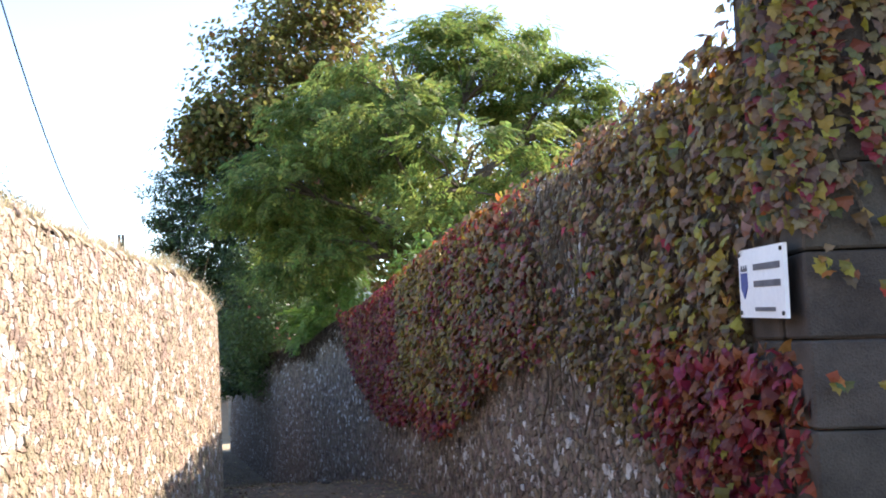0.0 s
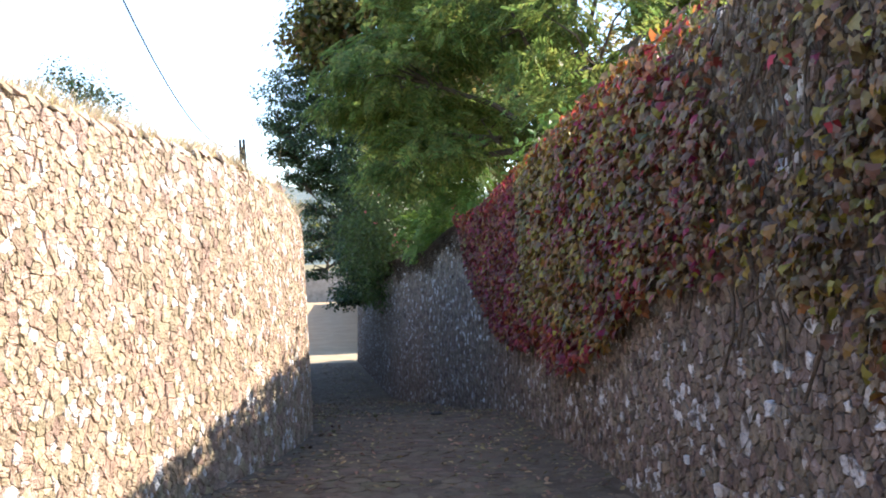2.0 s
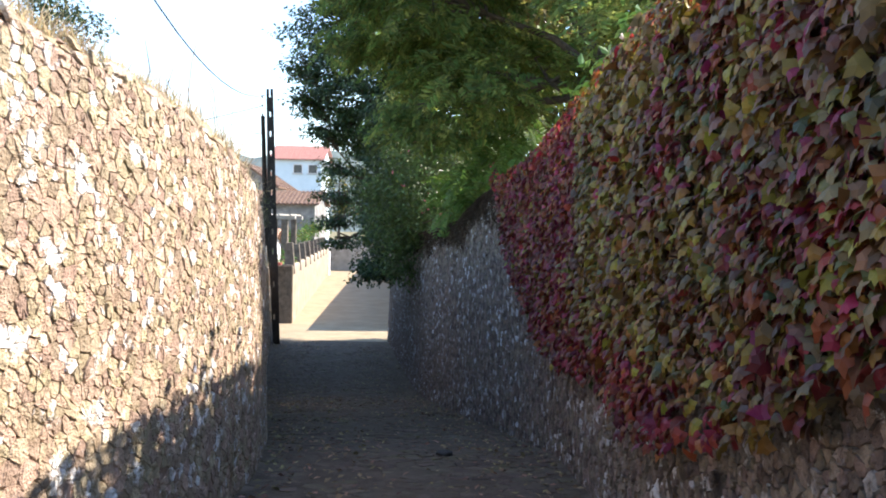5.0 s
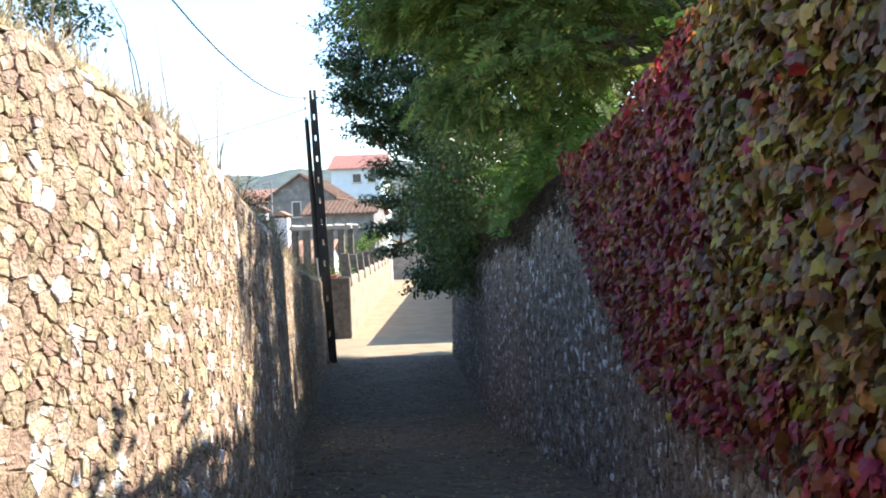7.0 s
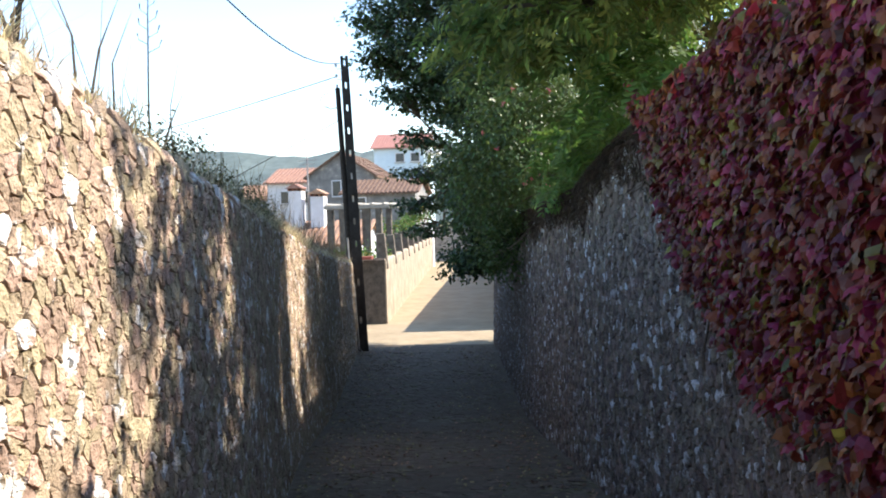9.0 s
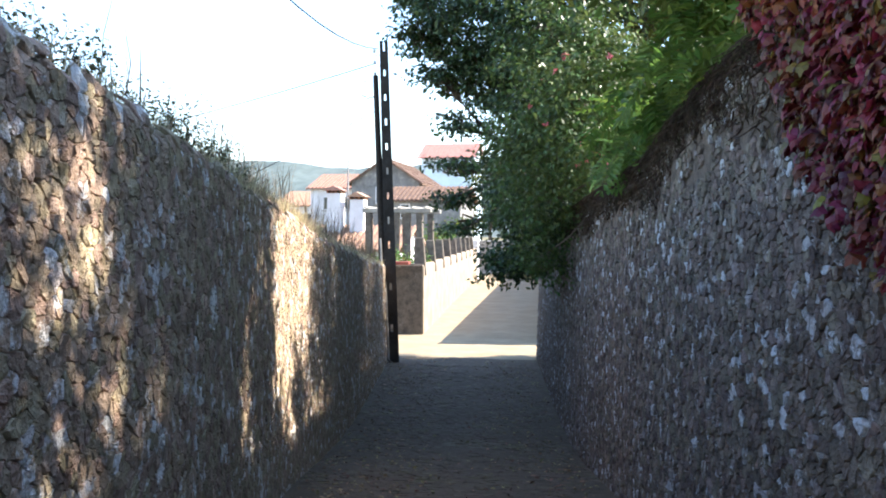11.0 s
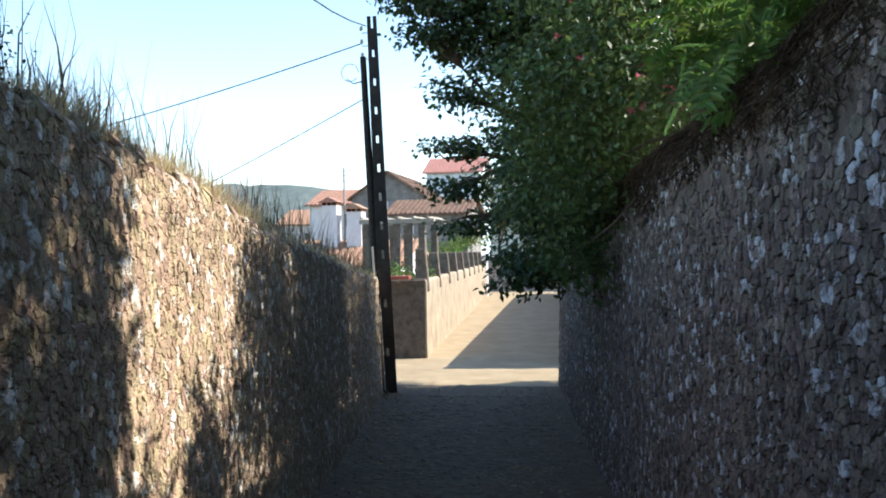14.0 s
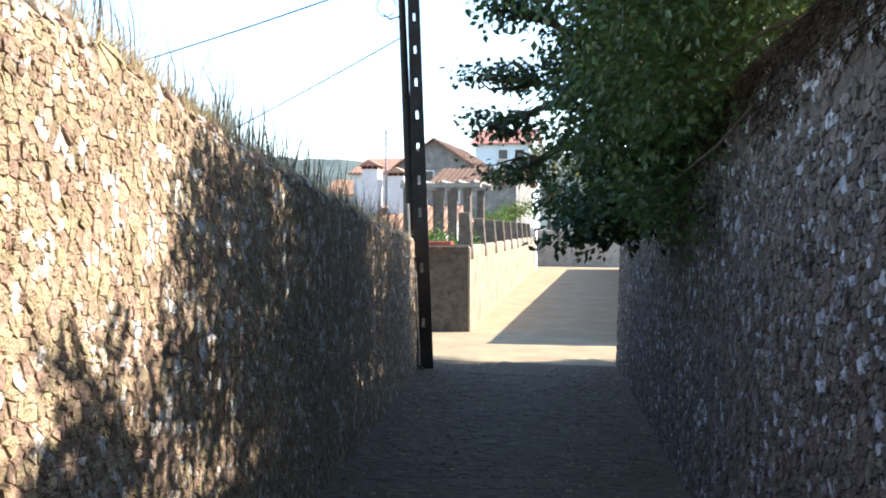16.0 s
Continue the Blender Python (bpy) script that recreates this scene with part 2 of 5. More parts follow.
def cell_polygons(seeds, lo, hi, reach=14):
    """Voronoi cells of 2-D seeds inside a box, by clipping."""
    seeds = np.asarray(seeds)
    order = np.argsort(seeds[:, 0])
    xs = seeds[order, 0]
    out = []
    for i, c in enumerate(seeds):
        a, b = np.searchsorted(xs, [c[0] - 1.0, c[0] + 1.0])
        near = order[a:b]
        d = ((seeds[near] - c) ** 2).sum(1)
        near = near[np.argsort(d)][1:reach + 1]
        poly = [np.array(v) for v in ((lo[0], lo[1]), (hi[0], lo[1]), (hi[0], hi[1]), (lo[0], hi[1]))]
        for j in near:
            nrm = seeds[j] - c
            off = nrm @ (seeds[j] + c) / 2
            side = [p @ nrm - off for p in poly]
            if max(side) <= 0:
                continue
            cut = []
            for k in range(len(poly)):
                p, q, sp, sq = poly[k - 1], poly[k], side[k - 1], side[k]
                if (sp <= 0) != (sq <= 0):
                    cut.append(p + (q - p) * (sp / (sp - sq)))
                if sq <= 0:
                    cut.append(q)
            poly = cut
            if len(poly) < 3:
                break
        out.append(poly)
    return out


def stone_mesh(poly, joint, height, rng):
    """A weathered stone over a polygon in the plane: vertices (u, v, out) and faces."""
    p = np.array(poly)
    c = p.mean(0)
    q = []
    for a, b in zip(p, np.roll(p, -1, 0)):
        if np.linalg.norm(b - a) < 0.004:
            continue
        cut = rng.uniform(0.08, 0.25)
        q += [(1 - cut) * a + cut * b, cut * a + (1 - cut) * b]
    q = np.array(q)
    if len(q) < 5:
        return None
    r = np.linalg.norm(q - c, axis=1).mean()
    if r < 0.02:
        return None
    k = max(0.5, 1 - joint / r)
    tilt = rng.uniform(-0.05, 0.05, 2)
    n = len(q)
    rings = []
    steps = ((k, -0.02), (k * 0.97, height * 0.65), (k * 0.84, height)) if r > 0.045 else ((k, -0.02), (k * 0.9, height))
    for scale, up in steps:
        w = c + (q - c) * scale * (1 + rng.uniform(-0.05, 0.05, (n, 1)))
        o = up + (w - c) @ tilt * (up > 0) + rng.uniform(-0.006, 0.006, n) * (up > 0)
        rings.append(np.column_stack([w, o]))
    v = np.concatenate(rings + [np.array([[c[0], c[1], height * rng.uniform(0.95, 1.2)]])])
    f = []
    last = len(steps) - 1
    for g in range(last):
        for i in range(n):
            j = (i + 1) % n
            f.append((g * n + i, g * n + j, (g + 1) * n + j, (g + 1) * n + i))
    for i in range(n):
        f.append((last * n + i, last * n + (i + 1) % n, (last + 1) * n))
    return v, f


def rubble_seeds(length, low, high, pitch, rng, squash=0.75):
    """Seeds of mixed spacing, so that large stones lie among small ones; low stones are wider than high."""
    cell = pitch * 0.45
    grid, seeds = {}, []
    n = int(length * (high - low) / (pitch * pitch) * 16)
    cand = rng.uniform(0, 1, (n, 2)) * (length, (high - low) / squash)
    size = rng.choice([0.36, 0.48, 0.65, 0.95, 1.35, 1.9], n, p=[0.32, 0.22, 0.17, 0.13, 0.10, 0.06]) * pitch
    first = np.argsort(-size * (np.arange(n) < n // 10))
    cand, size = cand[first], size[first]
    for (a, b), r in zip(cand, size):
        ia, ib = int(a / cell), int(b / cell)
        ok = True
        k = 4
        for da in range(-k, k + 1):
            for db in range(-k, k + 1):
                for c, d, q in grid.get((ia + da, ib + db), ()):
                    if (a - c) ** 2 + (b - d) ** 2 < ((r + q) / 2) ** 2:
                        ok = False
                        break
                if not ok:
                    break
            if not ok:
                break
        if ok:
            grid.setdefault((ia, ib), []).append((a, b, r))
            seeds.append((a, low + b * squash))
    return np.array(seeds)


def wall_body(name, line, top, thick, side, mat, label, low=-0.4, lean=0.0, inset=0.0):
    """A solid wall along a line; side is +1 where the lane lies to its right."""
    s, p = smooth_line(line)
    d = np.gradient(p, axis=0)
    d /= np.linalg.norm(d, axis=1)[:, None]
    nrm = np.column_stack([d[:, 1], -d[:, 0]]) * side
    verts, faces = [], []
    for a, n in zip(p, nrm):
        g, t = lerp_table(GROUND, a[1]) + low, lerp_table(top, a[1])
        f = a - n * inset
        back = a - n * thick
        tf = f - n * lean * (t - g)
        verts += [(*f, g), (*tf, t - 0.10), (*(tf - n * 0.10), t), (*(back + n * 0.1), t), (*back, t - 0.1), (*back, g)]
    for i in range(len(p) - 1):
        for k in range(5):
            q = (6 * i + k, 6 * i + k + 1, 6 * i + k + 7, 6 * i + k + 6)
            faces.append(q if side > 0 else q[::-1])
    faces += [tuple(range(6)), tuple(range(6 * len(p) - 6, 6 * len(p)))[::-1]]
    me = mesh_of(name, verts, faces)
    me.materials.append(mat)
    ob = new(name, me)
    tagged(ob, label, "wall", kind="structure")
    return ob, s, p, nrm


def clad(ob, s, p, nrm, top, pitch, height, joint, lean, y0, y1, pieces, mats, rng, covered=None, edge=0.09):
    """Rubble over the face of a wall: the stretch `pieces` as single stones, the rest joined."""
    zlo = min(lerp_table(GROUND, y1), lerp_table(GROUND, y0)) - 0.15
    zhi = max(lerp_table(top, y0), lerp_table(top, y1))
    s0, s1 = np.interp([y0, y1], p[:, 1], s)
    seeds = rubble_seeds(s1 - s0, zlo, zhi, pitch, rng)
    seeds[:, 0] += s0
    ys = np.interp(seeds[:, 0], s, p[:, 1])
    lo = np.interp(ys, [a for a, _ in GROUND], [b for _, b in GROUND]) - 0.1
    hi = np.interp(ys, [a for a, _ in top], [b for _, b in top])
    seeds = seeds[(seeds[:, 1] > lo) & (seeds[:, 1] < hi - 0.02)]
    polys = cell_polygons(seeds, (s0, zlo - 0.1), (s1, zhi + 0.2))
    allv, allf, base, count = [], [], 0, 0
    for c, poly in zip(seeds, polys):
        if len(poly) < 3:
            continue
        y = float(np.interp(c[0], s, p[:, 1]))
        t = lerp_table(top, y) + rng.uniform(-0.05, 0.05)
        g = lerp_table(GROUND, y)
        wide = 0.16 if c[1] > t - 0.3 else 0.28
        poly = [np.array((np.clip(q[0], c[0] - wide, c[0] + wide), min(q[1], t))) for q in poly]
        if covered is not None and covered(y, c[1]):
            continue
        made = stone_mesh(poly, joint, height * rng.choice([0.25, 0.45, 0.6, 0.9, 1.4, 2.4], p=[0.2, 0.25, 0.2, 0.2, 0.1, 0.05]), rng)
        if made is None:
            continue
        v, f = made
        x = np.interp(v[:, 0], s, p[:, 0])
        yy = np.interp(v[:, 0], s, p[:, 1])
        nx = np.interp(v[:, 0], s, nrm[:, 0])
        ny = np.interp(v[:, 0], s, nrm[:, 1])
        near = np.clip((v[:, 1] - (t - edge)) / edge, 0, 1)          # the head of the wall rounds back
        out = v[:, 2] - lean * (v[:, 1] - g) - 0.09 * near ** 2
        w = np.column_stack([x + nx * out, yy + ny * out, v[:, 1]])
        flip = nrm[0, 0] < 0
        f = [q[::-1] for q in f] if flip else f
        if pieces[0] < y < pieces[1] and pieces[2] < c[1] - g < pieces[3] and count < 300:
            count += 1
            me = mesh_of("stone", w.tolist(), f)
            me.materials.append(mats[1])
            part("stone", me, mats[1], ob)
        else:
            allv += w.tolist()
            allf += [tuple(i + base for i in q) for q in f]
            base += len(w)
    me = mesh_of("rubble", allv, allf)
    me.materials.append(mats[0])
    tagged(part("rubble", me, mats[0], ob), kind="stuff")


# ---------------------------------------------------------------- ground
def ground_sheet():
    xs = sorted(set([-3000, -800, -300, -120, -60, -30, -16, -10] + [x * 0.5 for x in range(-14, 13)] + [8, 12, 20, 40, 100, 300, 900, 3000]))
    ys = sorted(set([-3000, -600, -100, -40, -20, -12] + [y * 0.5 for y in range(-20, 100)] + [52, 56, 60, 66, 75, 90, 110, 160, 300, 700, 1500, 3000]))
    verts = [(x, y, lerp_table(GROUND, y) + (0.012 * noise.noise((x * 0.9, y * 0.9, 0)) if abs(x) < 8 and y < 60 else 0)) for y in ys for x in xs]
    w = len(xs)
    faces = [(j * w + i, j * w + i + 1, (j + 1) * w + i + 1, (j + 1) * w + i) for j in range(len(ys) - 1) for i in range(w - 1)]
    me = mesh_of("ground", verts, faces)
    for m in (M_DIRT, M_ROAD, M_FIELD):
        me.materials.append(m)
    for f in me.polygons:
        c = f.center
        f.material_index = 2 if (abs(c.x + 3) > 9 and c.y < 44) or abs(c.x) > 25 or c.y > 95 else (1 if c.y > 37.5 else 0)
    tagged(new("ground", me), "packed dirt lane running into a pale dusty road", "ground", kind="structure")


ground_sheet()

rng = np.random.default_rng(5)
left_wall, Ls, Lp, Ln = wall_body("wall_west", LEFT, LEFT_TOP, 0.6, 1, M_MORTAR, "tall sunlit rubble stone wall with earth mortar", lean=0.03, inset=0.0)
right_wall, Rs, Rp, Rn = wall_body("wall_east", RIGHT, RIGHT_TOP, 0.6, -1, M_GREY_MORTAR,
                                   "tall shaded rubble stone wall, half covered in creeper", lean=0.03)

# ---------------------------------------------------------------- foliage helpers
def leaf_material(name, dark, light, spread=0.3, translucent=0.4, rough=0.5, spec=0.35):
    return material(name, dark, light, 1.3, rough, 0.0, 30, "island", spread, translucent=translucent, spec=spec)


M_BARK = material("brown_bark", (0.05, 0.038, 0.028), (0.15, 0.115, 0.085), 12, 0.95, 0.8, 60)
M_LEAF_FEATHER = leaf_material("feathery_green_leaf", (0.072, 0.13, 0.038), (0.25, 0.29, 0.066), 0.4, 0.64)
M_LEAF_DARK = leaf_material("dark_glossy_leaf", (0.022, 0.045, 0.018), (0.06, 0.10, 0.036), 0.35, 0.25, 0.35)
M_LEAF_OLIVE = leaf_material("olive_autumn_leaf", (0.115, 0.12, 0.034), (0.32, 0.285, 0.08), 0.35, 0.66)
M_LEAF_RUST = leaf_material("rusty_autumn_leaf", (0.10, 0.065, 0.02), (0.24, 0.15, 0.05), 0.35, 0.4)
M_LEAF_CAMELLIA = leaf_material("camellia_leaf", (0.04, 0.075, 0.02), (0.12, 0.17, 0.05), 0.35, 0.35, 0.4)
M_LEAF_FRESH = leaf_material("fresh_green_leaf", (0.055, 0.12, 0.02), (0.13, 0.21, 0.045), 0.25, 0.45)
M_FLOWER = leaf_material("pink_petal", (0.50, 0.08, 0.12), (0.75, 0.25, 0.30), 0.2, 0.3)
M_IVY_RED = leaf_material("crimson_creeper_leaf", (0.09, 0.014, 0.012), (0.27, 0.038, 0.024), 0.5, 0.35)
M_IVY_BRIGHT = leaf_material("scarlet_creeper_leaf", (0.28, 0.04, 0.02), (0.50, 0.12, 0.05), 0.35, 0.5)
M_IVY_OLIVE = leaf_material("olive_creeper_leaf", (0.125, 0.088, 0.015), (0.29, 0.195, 0.038), 0.5, 0.35)
M_IVY_GREEN = leaf_material("green_creeper_leaf", (0.045, 0.055, 0.018), (0.13, 0.14, 0.04), 0.45, 0.35)
M_IVY_BROWN = leaf_material("brown_creeper_leaf", (0.09, 0.06, 0.033), (0.215, 0.138, 0.072), 0.5, 0.35)
M_STRAW = leaf_material("dry_straw_grass", (0.40, 0.31, 0.17), (0.62, 0.52, 0.32), 0.3, 0.4, 0.8)
M_WEED = leaf_material("dull_weed", (0.05, 0.06, 0.03), (0.14, 0.14, 0.07), 0.3, 0.3, 0.8)
M_STALK = material("dry_stalk", (0.07, 0.052, 0.032), (0.19, 0.14, 0.085), 9, 0.9, 0.0, 40)

OVAL = (np.array([(0, 0, 0), (-0.30, 0.45, 0.06), (0, 1, -0.05), (0.30, 0.45, 0.06)]), [(0, 3, 2), (0, 2, 1)])
LOBED = (np.array([(0, 0.02, 0), (-0.46, 0.0, -0.05), (-0.38, 0.34, 0.02), (-0.38, 0.58, -0.05), (-0.19, 0.68, 0.0), (0, 1.0, -0.12),
                   (0.19, 0.68, 0.0), (0.38, 0.58, -0.05), (0.38, 0.34, 0.02), (0.46, 0.0, -0.05), (0, 0.4, 0.10)]),
         [(10, 1 + i, i) for i in range(9)] + [(10, 0, 9)])


def frond_shape(pairs=6):
    """A pinnate leaf: leaflets in pairs along a drooping rib."""
    v, f = [], []
    for i in range(pairs):
        y = (i + 1) / (pairs + 0.5)
        droop = -0.25 * y * y
        w = 0.36 * math.sin(math.pi * (0.2 + 0.72 * y))
        for sgn in (-1, 1):
            b = len(v)
            v += [(0, y - 0.06, droop), (sgn * w * 0.55, y - 0.03, droop + 0.01), (sgn * w, y + 0.10, droop - 0.06), (sgn * w * 0.5, y + 0.13, droop - 0.01)]
            f.append((b, b + 1, b + 2, b + 3) if sgn > 0 else (b, b + 3, b + 2, b + 1))
    return np.array(v), f


FROND = frond_shape()


def scatter(name, shape, at, out, down, size, rng, spread=0.6):
    """One mesh of leaves at points; out: the way each faces, down: the way its tip hangs."""
    base, faces = shape
    n = len(at)
    z = np.asarray(out, float) + rng.normal(0, spread, (n, 3))
    z /= np.linalg.norm(z, axis=1)[:, None]
    y = np.asarray(down, float) + rng.normal(0, spread, (n, 3))
    y -= (y * z).sum(1)[:, None] * z
    y /= np.linalg.norm(y, axis=1)[:, None] + 1e-9
    x = np.cross(y, z)
    s = np.asarray(size, float).reshape(n, 1, 1)
    v = np.asarray(at)[:, None, :] + s * (base[None, :, 0, None] * x[:, None, :] + base[None, :, 1, None] * y[:, None, :]
                                        + base[None, :, 2, None] * z[:, None, :])
    k = len(base)
    f = [tuple(i + j * k for i in q) for j in range(n) for q in faces]
    return mesh_of(name, v.reshape(-1, 3).tolist(), f)


def crown_points(blobs, rng, per_clump=26, sigma=0.22, hollow=0.45, flat=0.75):
    """Leaf places in clumps through ellipsoids (centre, radii, count), and the way out of each."""
    pts, outs, clumps = [], [], []
    for c, r, n in blobs:
        k = max(3, n // per_clump)
        d = rng.normal(0, 1, (k, 3))
        d /= np.linalg.norm(d, axis=1)[:, None]
        rad = hollow + (1 - hollow) * rng.uniform(0, 1, (k, 1)) ** 0.5
        rad *= 1 + np.clip(0.2 * rng.normal(0, 1, (k, 1)), -0.3, 0.3)
        cc = np.array(c) + d * rad * np.array(r)
        which = rng.integers(0, k, n)
        p = cc[which] + np.clip(rng.normal(0, 1, (n, 3)), -2, 2) * sigma * np.array([1, 1, flat])
        pts.append(p)
        outs.append(d[which] * 0.7 + np.array([0, 0, 0.8]))
        clumps.append(cc)
    return np.concatenate(pts), np.concatenate(outs), clumps


def limbs(bm, base, fork, blobs, clumps, r0, rng, twigs=5):
    """Trunk, limbs to every blob and twigs to some of its clumps."""
    base, fork = np.array(base, float), np.array(fork, float)
    bend = rng.normal(0, 0.12, 3) * np.linalg.norm(fork - base) * 0.3
    mid = (base + fork) / 2 + bend * np.array([1, 1, 0.2])
    tube(bm, [base - np.array([0, 0, 0.25]), mid, fork], [r0 * 1.25, r0, r0 * 0.8], 9)
    for (c, r, n), cl in zip(blobs, clumps):
        c = np.array(c)
        wob = min(0.15, 0.3 * max(r))
        m = fork + (c - fork) * 0.5 + rng.normal(0, wob, 3)
        tube(bm, [fork, m, c], [r0 * 0.5, r0 * 0.32, r0 * 0.16], 6)
        for t in cl[rng.permutation(len(cl))[:twigs]]:
            tube(bm, [c + (m - c) * 0.35, (c + t) / 2 + rng.normal(0, 0.8 * wob, 3), t], [r0 * 0.2, r0 * 0.12, r0 * 0.05], 4)


def tree(name, base, fork, r0, blobs, shape, size, mats, label, rng, sigma=0.22, per_clump=26, spread=0.6, twigs=5, category="tree",
         hollow=0.45, drop=0.7, flat=0.75, on_head=False):
    if not on_head:
        base = (base[0], base[1], lerp_table(GROUND, base[1]))
    root = empty(name, base, label, category)
    pts, outs, clumps = crown_points(blobs, rng, per_clump, sigma, hollow, flat)
    bm = bmesh.new()
    limbs(bm, base, fork, blobs, clumps, r0, rng, twigs)
    part("trunk", bm, M_BARK, root, "brown branching trunk")
    share = np.array([w for _, w in mats])
    pick = rng.choice(len(mats), len(pts), p=share / share.sum())
    for i, (m, _) in enumerate(mats):
        sel = pick == i
        k = int(sel.sum())
        if not k:
            continue
        down = np.tile([0, 0, -drop], (k, 1)) + outs[sel] * [0.6, 0.6, 0.0]
        me = scatter("crown", shape, pts[sel], outs[sel], down, size * rng.uniform(0.7, 1.3, k), rng, spread)
        tagged(part("crown", me, m, root), kind="stuff")
    return root


# ---------------------------------------------------------------- trees and shrubs behind the walls
rt = np.random.default_rng(11)
tree("feathery_tree", (4.6, 19.0, 1.2), (4.0, 19.2, 4.0), 0.16,
     [((3.2, 18.6, 6.4), (1.7, 1.5, 1.1), 803), ((5.4, 19.9, 8.2), (1.8, 1.6, 1.1), 803), ((1.5, 19.8, 5.4), (1.4, 1.5, 1.1), 781),
      ((2.4, 20.6, 7.2), (1.5, 1.6, 1.0), 711), ((7.2, 20.2, 7.0), (1.6, 1.1, 1.1), 460), ((4.4, 16.6, 5.2), (1.3, 0.7, 0.9), 360),
      ((0.8, 21.0, 4.9), (1.1, 1.2, 0.9), 568), ((5.6, 21.2, 9.3), (1.6, 1.5, 1.0), 781), ((3.9, 21.2, 8.4), (1.5, 1.4, 1.0), 639),
      ((7.9, 20.8, 6.0), (1.4, 1.4, 1.0), 639), ((2.7, 19.6, 4.2), (1.2, 1.2, 0.8), 300), ((6.2, 17.8, 5.6), (1.3, 1.2, 0.9), 190),
      ((1.4, 19.3, 3.8), (0.8, 1.0, 0.6), 330), ((3.8, 16.3, 4.0), (0.8, 0.7, 0.6), 160), ((2.9, 21.3, 4.9), (0.6, 0.6, 0.9), 330), ((8.6, 19.2, 5.0), (1.2, 1.2, 1.0), 426), ((7.7, 20.0, 8.1), (0.9, 1.0, 0.7), 330), ((8.3, 20.0, 7.2), (0.7, 0.9, 0.6), 260), ((6.6, 20.8, 7.3), (1.1, 0.8, 0.7), 460)],
     FROND, 0.35, [(M_LEAF_FEATHER, 1.0)], "tall tree with feathery light green leaves behind a wall", rt, 0.30, 34, 0.38, 10, drop=0.12, flat=0.26)
tree("laurel_tree", (1.45, 31.0, -1.9), (0.8, 30.6, 2.4), 0.17,
     [((-0.75, 30.3, 5.7), (1.6, 1.7, 1.6), 10125), ((-1.6, 30.8, 7.0), (1.3, 1.4, 1.2), 5670), ((0.35, 29.6, 3.6), (1.0, 1.6, 1.2), 6000),
      ((0.4, 30.6, 7.6), (1.7, 1.6, 1.6), 7425), ((0.3, 28.8, 2.0), (1.0, 1.4, 0.9), 5600), ((-0.2, 29.2, 0.95), (0.55, 1.2, 0.45), 2025),
      ((0.8, 27.6, 4.9), (1.4, 1.3, 1.4), 6750), ((-0.45, 30.4, 3.0), (0.6, 1.0, 0.35), 1000), ((0.25, 31.4, 2.2), (0.9, 1.0, 0.8), 3510),
      ((0.9, 29.2, 6.4), (1.5, 1.5, 1.4), 6750),
      ((-0.7, 30.3, 4.5), (0.9, 1.2, 0.8), 4200), ((-1.45, 30.1, 2.1), (0.55, 0.5, 0.10), 420), ((-1.35, 30.6, 1.55), (0.5, 0.6, 0.10), 360), ((-1.45, 30.5, 2.75), (0.5, 0.6, 0.14), 520),
      ((-1.3, 30.0, 3.5), (0.45, 0.7, 0.2), 520), ((-1.75, 30.2, 4.4), (0.5, 0.7, 0.3), 1000), ((-2.15, 30.3, 5.3), (0.5, 0.7, 0.35), 1200),
      ((-2.45, 30.5, 6.2), (0.5, 0.6, 0.4), 1100)],
     OVAL, 0.102, [(M_LEAF_DARK, 0.78), (M_LEAF_CAMELLIA, 0.22)], "dark glossy evergreen tree hanging over a lane", rt, 0.20, 46, 0.6, 9, hollow=0.3, flat=0.36)
tree("bay_tree", (1.6, 36.0, -1.9), (1.5, 36.0, 0.6), 0.14,
     [((0.9, 39.0, 2.7), (0.8, 0.9, 0.7), 1120), ((0.6, 35.0, 2.6), (1.2, 1.8, 1.3), 6720), ((0.9, 37.2, 2.4), (1.1, 1.6, 1.2), 5120), ((1.6, 35.6, 4.4), (1.5, 1.8, 1.3), 6720), ((1.0, 33.2, 3.4), (1.2, 1.4, 1.3), 4800)],
     OVAL, 0.13, [(M_LEAF_DARK, 0.8), (M_LEAF_CAMELLIA, 0.2)], "dark evergreen tree behind a shaded wall", rt, 0.24, 36, 0.7, 6, hollow=0.3)
tree("autumn_tree", (2.6, 32.0, -1.9), (2.2, 31.6, 5.0), 0.22,
     [((0.4, 30.8, 9.6), (2.0, 1.8, 1.9), 4300), ((1.6, 31.2, 12.2), (2.0, 1.9, 1.7), 3900), ((3.0, 31.6, 14.2), (2.0, 1.8, 1.5), 3300),
      ((4.2, 31.5, 11.0), (2.0, 1.9, 1.8), 4200), ((2.4, 30.0, 7.6), (1.7, 1.7, 1.5), 4200), ((5.4, 32.0, 8.4), (2.0, 1.8, 1.8), 3800),
      ((8.2, 31.0, 7.0), (2.4, 2.0, 2.2), 3600), ((4.2, 29.4, 5.4), (2.0, 1.6, 1.7), 3600), ((-0.9, 30.8, 8.9), (1.0, 1.3, 1.5), 3000)],
     OVAL, 0.24, [(M_LEAF_OLIVE, 0.7), (M_LEAF_RUST, 0.22), (M_LEAF_DARK, 0.08)], "tall tree with olive and rust autumn leaves", rt, 0.34, 28, 0.7, 8, hollow=0.3)
